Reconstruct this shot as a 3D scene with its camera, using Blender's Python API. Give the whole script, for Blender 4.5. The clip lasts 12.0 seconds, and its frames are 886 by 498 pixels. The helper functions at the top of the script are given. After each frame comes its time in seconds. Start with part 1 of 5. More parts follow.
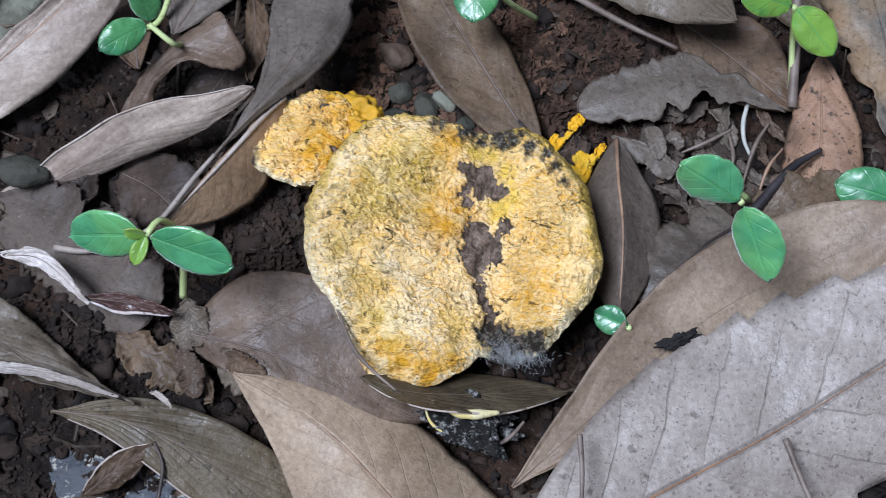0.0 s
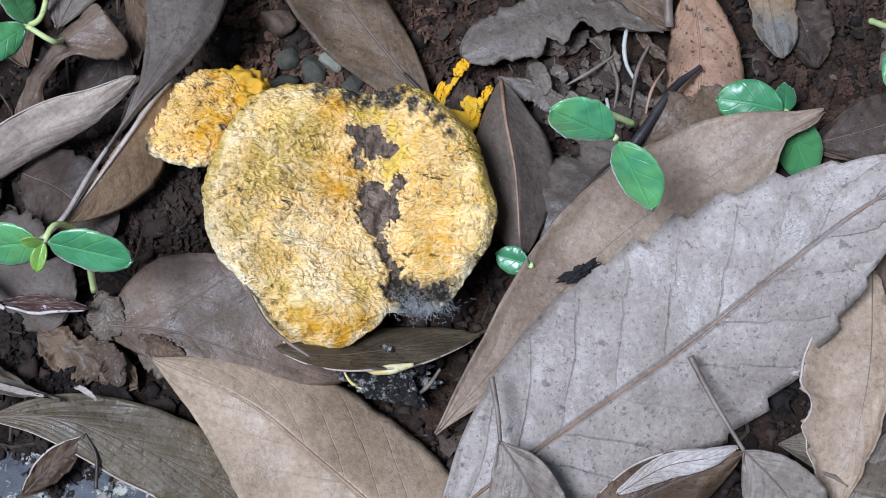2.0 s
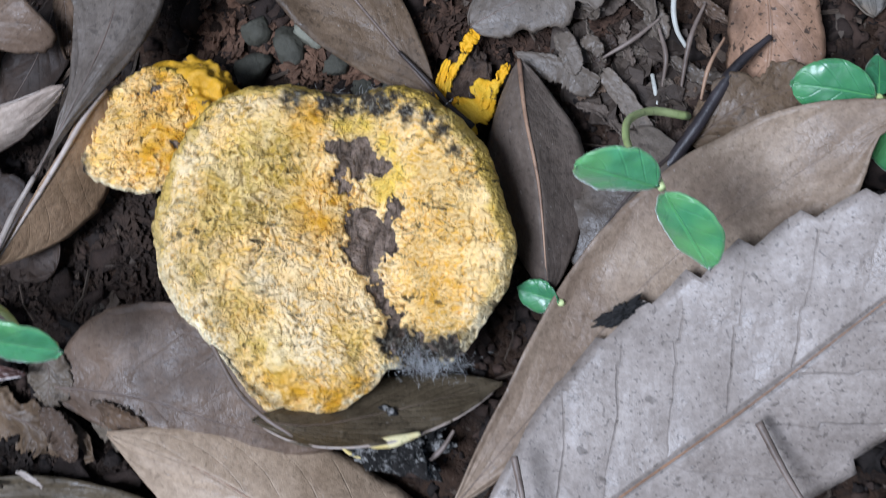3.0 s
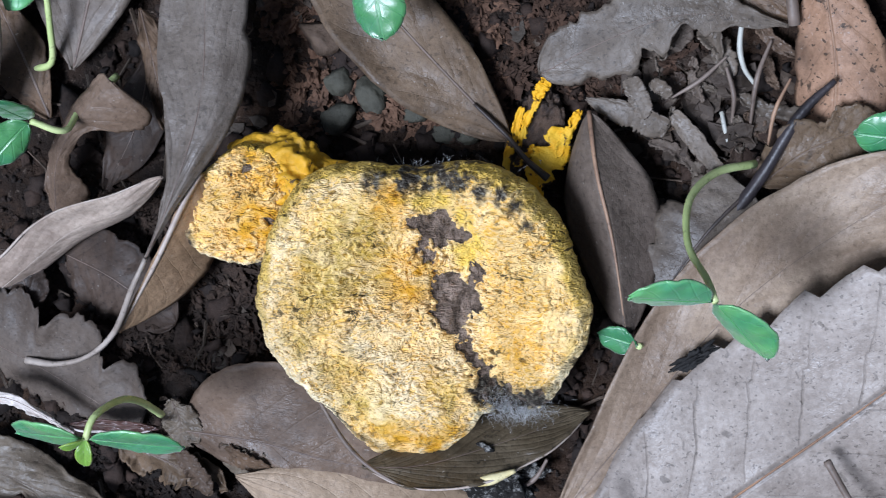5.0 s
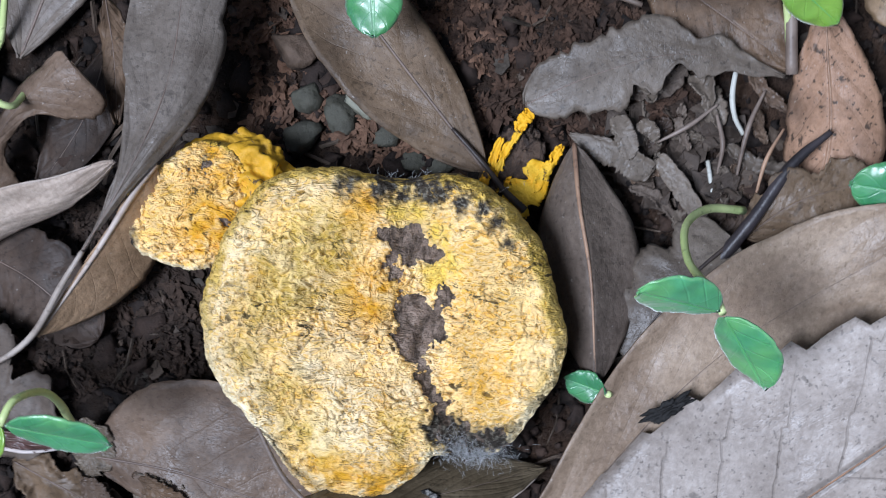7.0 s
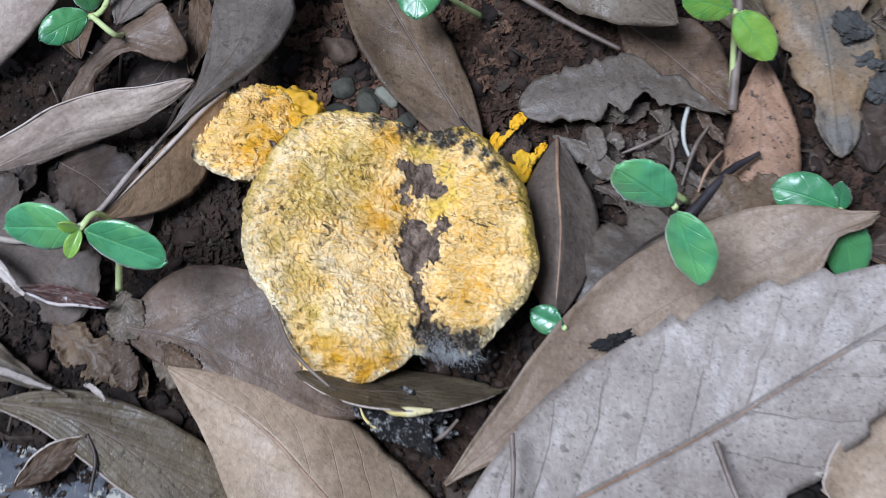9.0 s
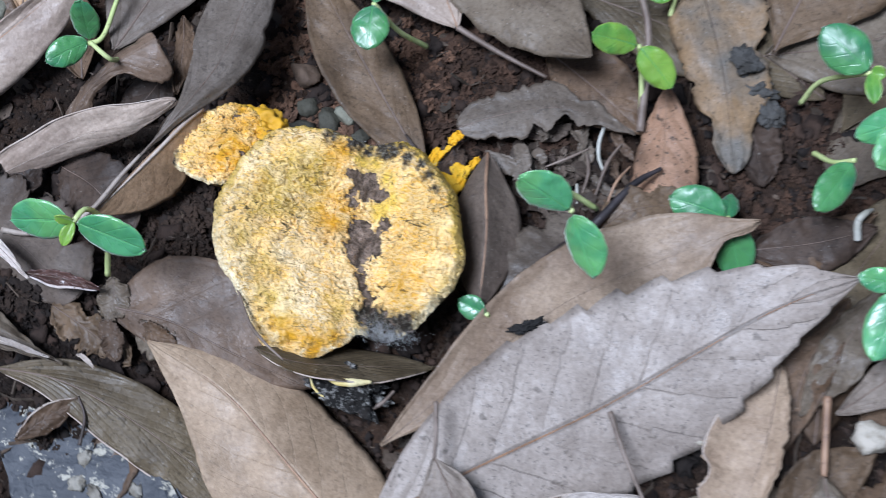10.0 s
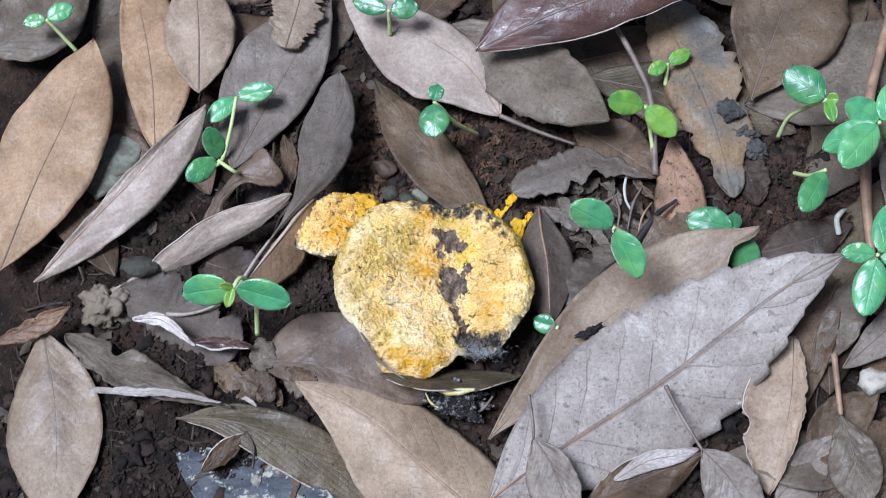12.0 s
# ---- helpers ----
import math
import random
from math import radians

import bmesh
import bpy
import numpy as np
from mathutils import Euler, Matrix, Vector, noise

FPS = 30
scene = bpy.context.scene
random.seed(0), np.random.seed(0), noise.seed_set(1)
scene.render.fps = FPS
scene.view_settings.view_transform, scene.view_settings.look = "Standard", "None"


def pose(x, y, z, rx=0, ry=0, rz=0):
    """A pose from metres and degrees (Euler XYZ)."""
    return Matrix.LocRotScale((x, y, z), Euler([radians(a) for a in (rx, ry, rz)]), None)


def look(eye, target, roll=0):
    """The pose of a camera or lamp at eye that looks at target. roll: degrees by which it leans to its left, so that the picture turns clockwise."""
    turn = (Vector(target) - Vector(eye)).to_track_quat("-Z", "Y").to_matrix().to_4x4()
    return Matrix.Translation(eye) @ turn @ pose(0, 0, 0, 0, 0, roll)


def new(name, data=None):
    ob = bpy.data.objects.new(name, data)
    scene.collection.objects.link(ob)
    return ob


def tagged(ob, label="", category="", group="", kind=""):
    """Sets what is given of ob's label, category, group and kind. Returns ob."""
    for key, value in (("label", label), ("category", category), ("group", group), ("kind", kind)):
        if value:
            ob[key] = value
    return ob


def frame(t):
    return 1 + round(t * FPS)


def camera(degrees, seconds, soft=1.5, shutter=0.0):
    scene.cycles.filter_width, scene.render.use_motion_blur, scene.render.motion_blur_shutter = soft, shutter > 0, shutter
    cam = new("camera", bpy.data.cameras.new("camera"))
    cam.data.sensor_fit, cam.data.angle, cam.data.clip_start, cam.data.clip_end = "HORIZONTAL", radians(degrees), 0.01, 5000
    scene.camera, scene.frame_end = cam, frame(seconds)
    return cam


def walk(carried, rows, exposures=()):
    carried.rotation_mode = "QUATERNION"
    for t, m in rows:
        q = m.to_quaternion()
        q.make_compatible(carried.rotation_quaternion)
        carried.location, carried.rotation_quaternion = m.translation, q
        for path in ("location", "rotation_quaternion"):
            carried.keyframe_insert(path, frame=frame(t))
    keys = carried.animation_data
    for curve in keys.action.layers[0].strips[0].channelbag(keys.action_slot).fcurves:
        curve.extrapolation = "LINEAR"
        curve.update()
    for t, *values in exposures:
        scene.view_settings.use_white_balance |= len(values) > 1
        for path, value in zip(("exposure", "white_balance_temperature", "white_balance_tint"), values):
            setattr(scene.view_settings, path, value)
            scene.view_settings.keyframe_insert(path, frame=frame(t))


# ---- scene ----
cam = camera(31.129, 12.0, soft=1.0, shutter=0.5)
PATH = [
    (0, pose(0.03464, -0.10734, 0.31413, 19.748, 2.518, 11.2)),
    (0.3, pose(0.03388, -0.10392, 0.30798, 19.643, 2.183, 10.344)),
    (0.5, pose(0.03218, -0.09803, 0.3038, 18.852, 2.172, 9.355)),
    (1, pose(0.02801, -0.09427, 0.30679, 17.717, 2.503, 6.559)),
    (1.3, pose(0.03022, -0.10157, 0.32195, 16.962, 3.111, 5.096)),
    (1.5, pose(0.03503, -0.10044, 0.32461, 16.495, 3.1, 4.236)),
    (2, pose(0.05137, -0.09563, 0.32386, 15.562, 4.253, 4.255)),
    (2.5, pose(0.05478, -0.06505, 0.30894, 10.791, 5.531, 5.041)),
    (2.7, pose(0.05335, -0.04745, 0.29024, 7.999, 5.994, 4.301)),
    (3, pose(0.05251, -0.02679, 0.27428, 5.086, 6.856, 2.669)),
    (3.2, pose(0.05021, -0.01699, 0.27332, 3.707, 6.759, 2.066)),
    (4.8, pose(0.0639, 0.04742, 0.28646, -9.23, 11.705, -1.087)),
    (5, pose(0.06933, 0.04427, 0.28629, -8.43, 13.021, -1.33)),
    (5.5, pose(0.06891, 0.04498, 0.28215, -8.817, 13.405, -1.637)),
    (6, pose(0.06175, 0.0469, 0.28118, -9.398, 12.105, -1.612)),
    (6.5, pose(0.06347, 0.03353, 0.27567, -6.918, 12.308, -0.64)),
    (6.7, pose(0.0522, 0.02257, 0.27468, -3.421, 9.863, 1.442)),
    (8.3, pose(0.03168, -0.08462, 0.28637, 18.205, 1.515, 11.328)),
    (8.5, pose(0.03186, -0.0872, 0.29081, 18.446, 1.251, 11.419)),
    (9, pose(0.03965, -0.10335, 0.31569, 19.075, 1.024, 11.762)),
    (9.5, pose(0.0492, -0.11693, 0.34591, 19.549, 1.114, 12.324)),
    (10, pose(0.06582, -0.12143, 0.36457, 19.903, 1.782, 13.04)),
    (10.2, pose(0.07539, -0.12376, 0.38037, 19.771, 1.440, 14.849)),
    (10.5, pose(0.08717, -0.12309, 0.40214, 22.126, 1.532, 16.356)),
    (10.7, pose(0.08627, -0.13174, 0.39906, 23.712, 1.612, 15.946)),
    (11, pose(0.08002, -0.15536, 0.39045, 24.523, 2.847, 12.901)),
    (11.3, pose(0.07536, -0.16988, 0.41147, 24.410, 4.342, 8.954)),
    (11.5, pose(0.07135, -0.1817, 0.4301, 25.836, 5.004, 7.332)),
    (12, pose(0.06283, -0.19701, 0.4424, 26.188, 4.874, 6.153)),
]
walk(cam, PATH, [(0, -0.03), (1.5, 0.08), (2.2, 0.08), (3, -0.01), (5.5, 0.13), (6.5, 0.13), (8.5, 0.02), (9.5, 0.11), (12, 0.25)])

# ---- light: an even, overcast sky seen through the trees ----
world = bpy.data.worlds.new("overcast_sky")
scene.world = world
world.use_nodes = True
wn = world.node_tree
sky = wn.nodes.new("ShaderNodeTexSky")
sky.sky_type, sky.sun_disc, sky.sun_elevation, sky.sun_rotation = "NISHITA", False, radians(68), radians(232)
sky.air_density, sky.dust_density, sky.ozone_density = 1.0, 2.0, 1.5
wn.links.new(sky.outputs[0], wn.nodes["Background"].inputs[0])
wn.nodes["Background"].inputs[1].default_value = 0.06
sun = new("sun", bpy.data.lights.new("sun", "SUN"))
sun.data.energy, sun.data.angle, sun.data.color = 4.35, radians(20), (0.828, 0.957, 1.22)
sun.matrix_world = look((-0.43, -0.28, 1.5), (0, 0, 0))


# ---- materials ----
class Nodes:
    """A few short words for building a node material."""

    def __init__(self, name, rough=0.6, spec=0.4):
        self.mat = bpy.data.materials.new(name)
        self.mat.use_nodes = True
        self.tree = self.mat.node_tree
        self.bsdf = self.tree.nodes["Principled BSDF"]
        self.bsdf.inputs["Roughness"].default_value = rough
        self.bsdf.inputs["Specular IOR Level"].default_value = spec
        self.coord = self.tree.nodes.new("ShaderNodeTexCoord")

    def put(self, socket, value):
        if hasattr(value, "links"):
            self.tree.links.new(value, socket)
        elif isinstance(value, tuple) and len(value) == 3 and socket.type == "RGBA":
            socket.default_value = (*value, 1)
        else:
            socket.default_value = value

    def noise(self, scale, detail=4.0, rough=0.55, vector=None, distort=0.0):
        n = self.tree.nodes.new("ShaderNodeTexNoise")
        self.put(n.inputs["Vector"], vector or self.coord.outputs["Object"])
        for key, value in (("Scale", scale), ("Detail", detail), ("Roughness", rough), ("Distortion", distort)):
            n.inputs[key].default_value = value
        return n.outputs["Fac"]

    def cells(self, scale, feature="F1", vector=None):
        n = self.tree.nodes.new("ShaderNodeTexVoronoi")
        n.feature = feature
        self.put(n.inputs["Vector"], vector or self.coord.outputs["Object"])
        n.inputs["Scale"].default_value = scale
        return n.outputs["Distance"]

    def stretched(self, scale, turn=0.0):
        n = self.tree.nodes.new("ShaderNodeMapping")
        n.inputs["Scale"].default_value, n.inputs["Rotation"].default_value = scale, (0, 0, radians(turn))
        self.put(n.inputs["Vector"], self.coord.outputs["Object"])
        return n.outputs[0]

    def math(self, op, a, b=0.0, c=0.0):
        n = self.tree.nodes.new("ShaderNodeMath")
        n.operation = op
        for socket, value in zip(n.inputs, (a, b, c)):
            self.put(socket, value)
        return n.outputs[0]

    def step(self, value, low, high, to0=0.0, to1=1.0):
        n = self.tree.nodes.new("ShaderNodeMapRange")
        n.interpolation_type = "SMOOTHSTEP"
        for socket, v in zip(n.inputs, (value, low, high, to0, to1)):
            self.put(socket, v)
        return n.outputs[0]

    def mix(self, fac, a, b, blend="MIX"):
        n = self.tree.nodes.new("ShaderNodeMix")
        n.data_type, n.blend_type = "RGBA", blend
        self.put(n.inputs[0], fac), self.put(n.inputs[6], a), self.put(n.inputs[7], b)
        return n.outputs[2]

    def attribute(self, name):
        n = self.tree.nodes.new("ShaderNodeAttribute")
        n.attribute_name = name
        return n.outputs["Fac"]

    def chance(self):
        return self.tree.nodes.new("ShaderNodeObjectInfo").outputs["Random"]

    def island(self):
        return self.tree.nodes.new("ShaderNodeNewGeometry").outputs["Random Per Island"]

    def done(self, color, height=None, strength=0.5, distance=0.0004, rough=None):
        self.put(self.bsdf.inputs["Base Color"], color)
        if height is not None:
            b = self.tree.nodes.new("ShaderNodeBump")
            b.inputs["Strength"].default_value, b.inputs["Distance"].default_value = strength, distance
            self.put(b.inputs["Height"], height)
            self.tree.links.new(b.outputs[0], self.bsdf.inputs["Normal"])
        if rough is not None:
            self.put(self.bsdf.inputs["Roughness"], rough)
        return self.mat


def dead_leaf_material(name, light, dark, stain, veins=9.0, slope=0.3, vein_tone=0.6, specks=0.5, rough=0.5, spec=0.26, stained=0.5, netted=0.03, quilt=0.1, cross=0.02, lined=0.35):
    """Dry leaf: two browns, stains, dark specks, and a midrib with side veins laid along the leaf's own coordinates."""
    m = Nodes(name, rough, spec)
    uv = m.tree.nodes.new("ShaderNodeSeparateXYZ")
    m.put(uv.inputs[0], m.coord.outputs["UV"])
    u, v = uv.outputs[0], m.math("ABSOLUTE", m.math("MULTIPLY_ADD", uv.outputs[1], 2.0, -1.0))
    wobble = m.math("MULTIPLY", m.math("SUBTRACT", m.noise(70), 0.5), 0.4)
    along = m.math("FRACT", m.math("ADD", m.math("MULTIPLY_ADD", m.math("SUBTRACT", u, m.math("MULTIPLY", v, slope)), veins, 3.0), wobble))
    off = m.math("ABSOLUTE", m.math("SUBTRACT", along, 0.5))
    side = m.math("MULTIPLY", m.step(off, 0.0, 0.035, 1.0, 0.0), m.step(v, 0.7, 0.98, 1.0, 0.0))
    groove = m.math("MULTIPLY", m.step(off, 0.0, 0.3, 1.0, 0.0), m.step(v, 0.8, 1.0, 1.0, 0.2))
    rib = m.step(v, 0.015, 0.05, 1.0, 0.0)
    lines = m.math("MAXIMUM", m.math("MULTIPLY", side, m.step(m.noise(60, 2), 0.35, 0.65, 0.2, 0.75)), rib)
    broad = m.step(m.noise(70, 3), 0.35, 0.68)
    grain = m.noise(900, 3, 0.7)
    base = m.mix(broad, light, dark)
    base = m.mix(m.math("MULTIPLY", m.step(m.noise(38, 5, 0.6, distort=0.6), 0.5, 0.7), stained), base, stain)
    base = m.mix(m.math("MULTIPLY", groove, min(0.12, 1.2 * quilt)), base, dark)
    base = m.mix(m.math("MULTIPLY", lines, vein_tone), base, tuple(c * 0.42 for c in dark))
    worn = m.math("MULTIPLY", m.step(v, 0.86, 0.99), m.step(m.noise(150, 3), 0.4, 0.6))
    base = m.mix(m.math("MULTIPLY", worn, 0.35), base, tuple(c * 0.55 for c in stain))
    base = m.mix(m.math("MULTIPLY", m.step(m.noise(330, 3, 0.6, distort=0.5), 0.63, 0.69), specks), base, tuple(c * 0.3 for c in stain))
    base = m.mix(m.math("MULTIPLY", m.step(m.noise(1300, 2, 0.5), 0.62, 0.68), specks), base, tuple(c * 0.25 for c in stain))
    base = m.mix(m.step(grain, 0.2, 0.8), base, m.mix(1.0, base, (0.66, 0.64, 0.62), "MULTIPLY"))
    base = m.mix(m.math("MULTIPLY", m.step(m.noise(1500, 1, 0.4), 0.75, 0.775), 0.25), base, (0.5, 0.47, 0.43))
    shade = m.math("MULTIPLY_ADD", m.chance(), 0.34, 0.83)
    tone = m.tree.nodes.new("ShaderNodeCombineColor")
    for i in range(3):
        m.put(tone.inputs[i], shade)
    base = m.mix(1.0, base, tone.outputs[0], "MULTIPLY")
    net = m.step(m.cells(1100, "DISTANCE_TO_EDGE"), 0.0, 0.12)
    ladder = m.math("FRACT", m.math("MULTIPLY_ADD", m.math("MULTIPLY_ADD", u, 0.5, v), 24.0, m.math("MULTIPLY", m.noise(110, 2), 3.5)))
    rungs = m.step(m.math("ABSOLUTE", m.math("SUBTRACT", ladder, 0.5)), 0.0, 0.2, -1.0, 0.0)
    relief = m.math("MULTIPLY_ADD", lines, -lined, m.math("MULTIPLY_ADD", groove, -quilt, m.math("MULTIPLY", m.math("MULTIPLY", rungs, m.step(m.noise(170, 3), 0.4, 0.62)), cross)))
    height = m.math("ADD", relief, m.math("ADD", m.math("MULTIPLY", net, netted), m.math("MULTIPLY_ADD", m.noise(200, 5), 1.3, m.math("MULTIPLY", grain, 0.15))))
    return m.done(base, height, 0.75, 0.0006, m.step(m.noise(120, 3), 0.3, 0.7, rough - 0.14, rough + 0.14))


GREY = dead_leaf_material("grey_dry_leaf", (0.365, 0.314, 0.275), (0.283, 0.239, 0.206), (0.18, 0.143, 0.117), veins=10, slope=0.17, specks=0.5, stained=0.35, vein_tone=0.6, spec=0.32, netted=0.02, quilt=0.4, cross=0.03, lined=0.5)
TAN = dead_leaf_material("tan_dry_leaf", (0.405, 0.302, 0.215), (0.295, 0.212, 0.148), (0.19, 0.125, 0.083), veins=9, slope=0.3, specks=0.25, vein_tone=0.05, stained=0.55, spec=0.3, rough=0.52, lined=0.07)
# Rotting leaf brown, which also paints the shade of a hollow and a gap.
ROT_AND_SHADE = dead_leaf_material("dark_rotting_and_shaded_leaf", (0.085, 0.057, 0.042), (0.048, 0.032, 0.024), (0.024, 0.016, 0.012), veins=8, specks=0.4, vein_tone=0.3, stained=0.7, rough=0.62, lined=0.1)
KHAKI = dead_leaf_material("khaki_tan_leaf", (0.45, 0.33, 0.228), (0.33, 0.236, 0.157), (0.21, 0.14, 0.09), veins=9, slope=0.3, specks=0.25, vein_tone=0.1, stained=0.5, spec=0.3, rough=0.55, lined=0.2)
BROWN = dead_leaf_material("brown_dry_leaf", (0.149, 0.094, 0.0581), (0.0798, 0.049, 0.0299), (0.0357, 0.024, 0.0158), veins=8, specks=0.45, vein_tone=0.08, stained=0.7, rough=0.56, lined=0.12)
UMBER = dead_leaf_material("umber_leaf", (0.181, 0.121, 0.075), (0.107, 0.0705, 0.0433), (0.0517, 0.0344, 0.0216), veins=8, specks=0.4, vein_tone=0.08, stained=0.75, rough=0.52, lined=0.12)
TAUPE = dead_leaf_material("taupe_leaf", (0.28, 0.232, 0.192), (0.205, 0.165, 0.134), (0.125, 0.094, 0.074), veins=9, slope=0.4, specks=0.3, vein_tone=0.08, stained=0.55, rough=0.5, spec=0.3, lined=0.15)
DUSK = dead_leaf_material("dusky_grey_leaf", (0.215, 0.178, 0.148), (0.155, 0.125, 0.1), (0.1, 0.076, 0.06), veins=9, slope=0.4, specks=0.35, vein_tone=0.06, stained=0.6, rough=0.5, spec=0.3, lined=0.1)
RUSSET = dead_leaf_material("russet_grey_leaf", (0.19, 0.129, 0.09), (0.115, 0.077, 0.054), (0.07, 0.047, 0.034), veins=7, specks=0.3, vein_tone=0.05, stained=0.7, rough=0.45, lined=0.1)
COCOA = dead_leaf_material("cocoa_grey_leaf", (0.165, 0.128, 0.102), (0.112, 0.085, 0.067), (0.065, 0.047, 0.037), veins=9, slope=0.4, specks=0.35, vein_tone=0.05, stained=0.6, rough=0.58, spec=0.25, lined=0.06, quilt=0.04)
SCRAP = dead_leaf_material("plain_torn_leaf", (0.17, 0.137, 0.108), (0.108, 0.085, 0.066), (0.058, 0.044, 0.034), specks=0.4, vein_tone=0.0, stained=0.6, rough=0.5, lined=0.0, quilt=0.0, cross=0.0)
BLEACHED = dead_leaf_material("bleached_leaf", (0.62, 0.56, 0.52), (0.5, 0.43, 0.38), (0.36, 0.29, 0.24), veins=8, specks=0.1, vein_tone=0.05, stained=0.3)
DULL = dead_leaf_material("dull_grey_brown_leaf", (0.194, 0.156, 0.116), (0.124, 0.095, 0.0686), (0.0693, 0.049, 0.0334), veins=9, slope=0.4, specks=0.4, vein_tone=0.06, stained=0.6, rough=0.45, lined=0.1)
OLIVE = dead_leaf_material("olive_brown_leaf", (0.148, 0.114, 0.072), (0.094, 0.071, 0.044), (0.056, 0.041, 0.025), veins=10, slope=0.5, specks=0.5, vein_tone=0.04, rough=0.42, lined=0.06)
ORANGE = dead_leaf_material("orange_brown_leaf", (0.38, 0.222, 0.14), (0.23, 0.134, 0.086), (0.05, 0.042, 0.034), veins=7, specks=0.8, stained=0.8, vein_tone=0.15)
PALE = dead_leaf_material("pale_pinkish_leaf", (0.51, 0.41, 0.335), (0.4, 0.31, 0.25), (0.3, 0.222, 0.178), veins=8, specks=0.12, vein_tone=0.03, stained=0.5, spec=0.35, rough=0.5, lined=0.04)
RUST = dead_leaf_material("rusty_tan_leaf", (0.43, 0.28, 0.17), (0.3, 0.19, 0.11), (0.218, 0.116, 0.059), veins=8, specks=0.2, vein_tone=0.05, stained=0.6, lined=0.12)
MAROON = dead_leaf_material("dark_maroon_leaf", (0.12, 0.06, 0.048), (0.065, 0.036, 0.032), (0.19, 0.105, 0.07), veins=7, specks=0.2, rough=0.38, spec=0.5, vein_tone=0.15, stained=0.35)
MOTTLED = dead_leaf_material("mottled_leaf", (0.255, 0.165, 0.09), (0.135, 0.125, 0.108), (0.07, 0.065, 0.058), veins=6, specks=0.5, vein_tone=0.1, stained=0.85)


def green_material(name, light, dark):
    m = Nodes(name, 0.28, 0.5)
    uv = m.tree.nodes.new("ShaderNodeSeparateXYZ")
    m.put(uv.inputs[0], m.coord.outputs["UV"])
    u, v = uv.outputs[0], m.math("ABSOLUTE", m.math("MULTIPLY_ADD", uv.outputs[1], 2.0, -1.0))
    rib = m.step(v, 0.02, 0.09, 1.0, 0.0)
    along = m.math("FRACT", m.math("MULTIPLY", m.math("SUBTRACT", u, m.math("MULTIPLY", v, 0.35)), 4.0))
    side = m.math("MULTIPLY", m.step(m.math("ABSOLUTE", m.math("SUBTRACT", along, 0.5)), 0.0, 0.1, 1.0, 0.0), 0.35)
    lines = m.math("MAXIMUM", rib, side)
    base = m.mix(m.step(m.noise(160, 3), 0.35, 0.65), light, dark)
    base = m.mix(m.chance(), base, m.mix(1.0, base, (0.8, 0.86, 0.9), "MULTIPLY"))
    base = m.mix(m.math("MULTIPLY", m.step(m.noise(95, 2), 0.42, 0.62), 0.45), base, (light[0] * 1.7, light[1] * 1.12, light[2] * 0.75))
    base = m.mix(m.math("MULTIPLY", m.step(v, 0.86, 0.97), 0.5), base, (light[0] * 2.2, light[1] * 1.3, light[2] * 1.3))
    base = m.mix(m.math("MULTIPLY", lines, 0.12), base, tuple(min(1, c * 1.8) for c in light))
    m.bsdf.inputs["Coat Weight"].default_value, m.bsdf.inputs["Coat Roughness"].default_value = 0.5, 0.36
    m.bsdf.inputs["Sheen Weight"].default_value, m.bsdf.inputs["Sheen Roughness"].default_value = 0.35, 0.35
    m.bsdf.inputs["Subsurface Weight"].default_value = 0.12
    m.bsdf.inputs["Subsurface Radius"].default_value = (0.0006, 0.0012, 0.0003)
    height = m.math("ADD", m.math("MULTIPLY", lines, -0.7), m.math("MULTIPLY_ADD", m.noise(500, 3), 0.5, m.math("MULTIPLY", m.noise(180, 2), 1.2)))
    height = m.math("MULTIPLY_ADD", m.cells(330, "SMOOTH_F1"), -1.1, height)
    return m.done(base, height, 0.42, 0.0006, m.step(m.noise(220, 3), 0.3, 0.7, 0.24, 0.4))


GREEN = green_material("glossy_green", (0.1, 0.385, 0.165), (0.055, 0.265, 0.105))
DEEP = green_material("deep_green", (0.055, 0.25, 0.1), (0.033, 0.175, 0.07))
LIME = green_material("young_yellow_green", (0.16, 0.36, 0.06), (0.09, 0.27, 0.05))


def stem_material(name, light, dark, rough=0.5):
    m = Nodes(name, rough, 0.4)
    base = m.mix(m.step(m.noise(140, 4), 0.35, 0.65), light, dark)
    base = m.mix(m.math("MULTIPLY", m.step(m.noise(700, 2), 0.6, 0.72), 0.5), base, tuple(c * 0.4 for c in dark))
    return m.done(base, m.math("MULTIPLY_ADD", m.noise(240, 4, 0.6), 2.0, m.noise(1200, 4)), 0.4, 0.0002)


SPROUT = stem_material("pale_green_stem", (0.58, 0.66, 0.3), (0.44, 0.54, 0.21), 0.4)
VEIN = stem_material("pale_green_vein", (0.11, 0.36, 0.13), (0.08, 0.28, 0.095), 0.4)
TWIG = stem_material("grey_brown_stalk", (0.22, 0.17, 0.14), (0.13, 0.095, 0.075))
PALE_TWIG = stem_material("pale_grey_stalk", (0.4, 0.34, 0.29), (0.25, 0.2, 0.165))
DARK_TWIG = stem_material("blackish_stalk", (0.05, 0.041, 0.043), (0.02, 0.017, 0.018), 0.4)
DARK_STALK = stem_material("dark_brown_stalk", (0.07, 0.05, 0.042), (0.035, 0.026, 0.022))
RIB = stem_material("reddish_tan_rib", (0.36, 0.22, 0.14), (0.22, 0.13, 0.085))
RED_RIB = stem_material("reddish_brown_rib", (0.3, 0.155, 0.08), (0.19, 0.1, 0.055))
DARK_RIB = stem_material("dark_rib", (0.17, 0.12, 0.095), (0.11, 0.077, 0.06))
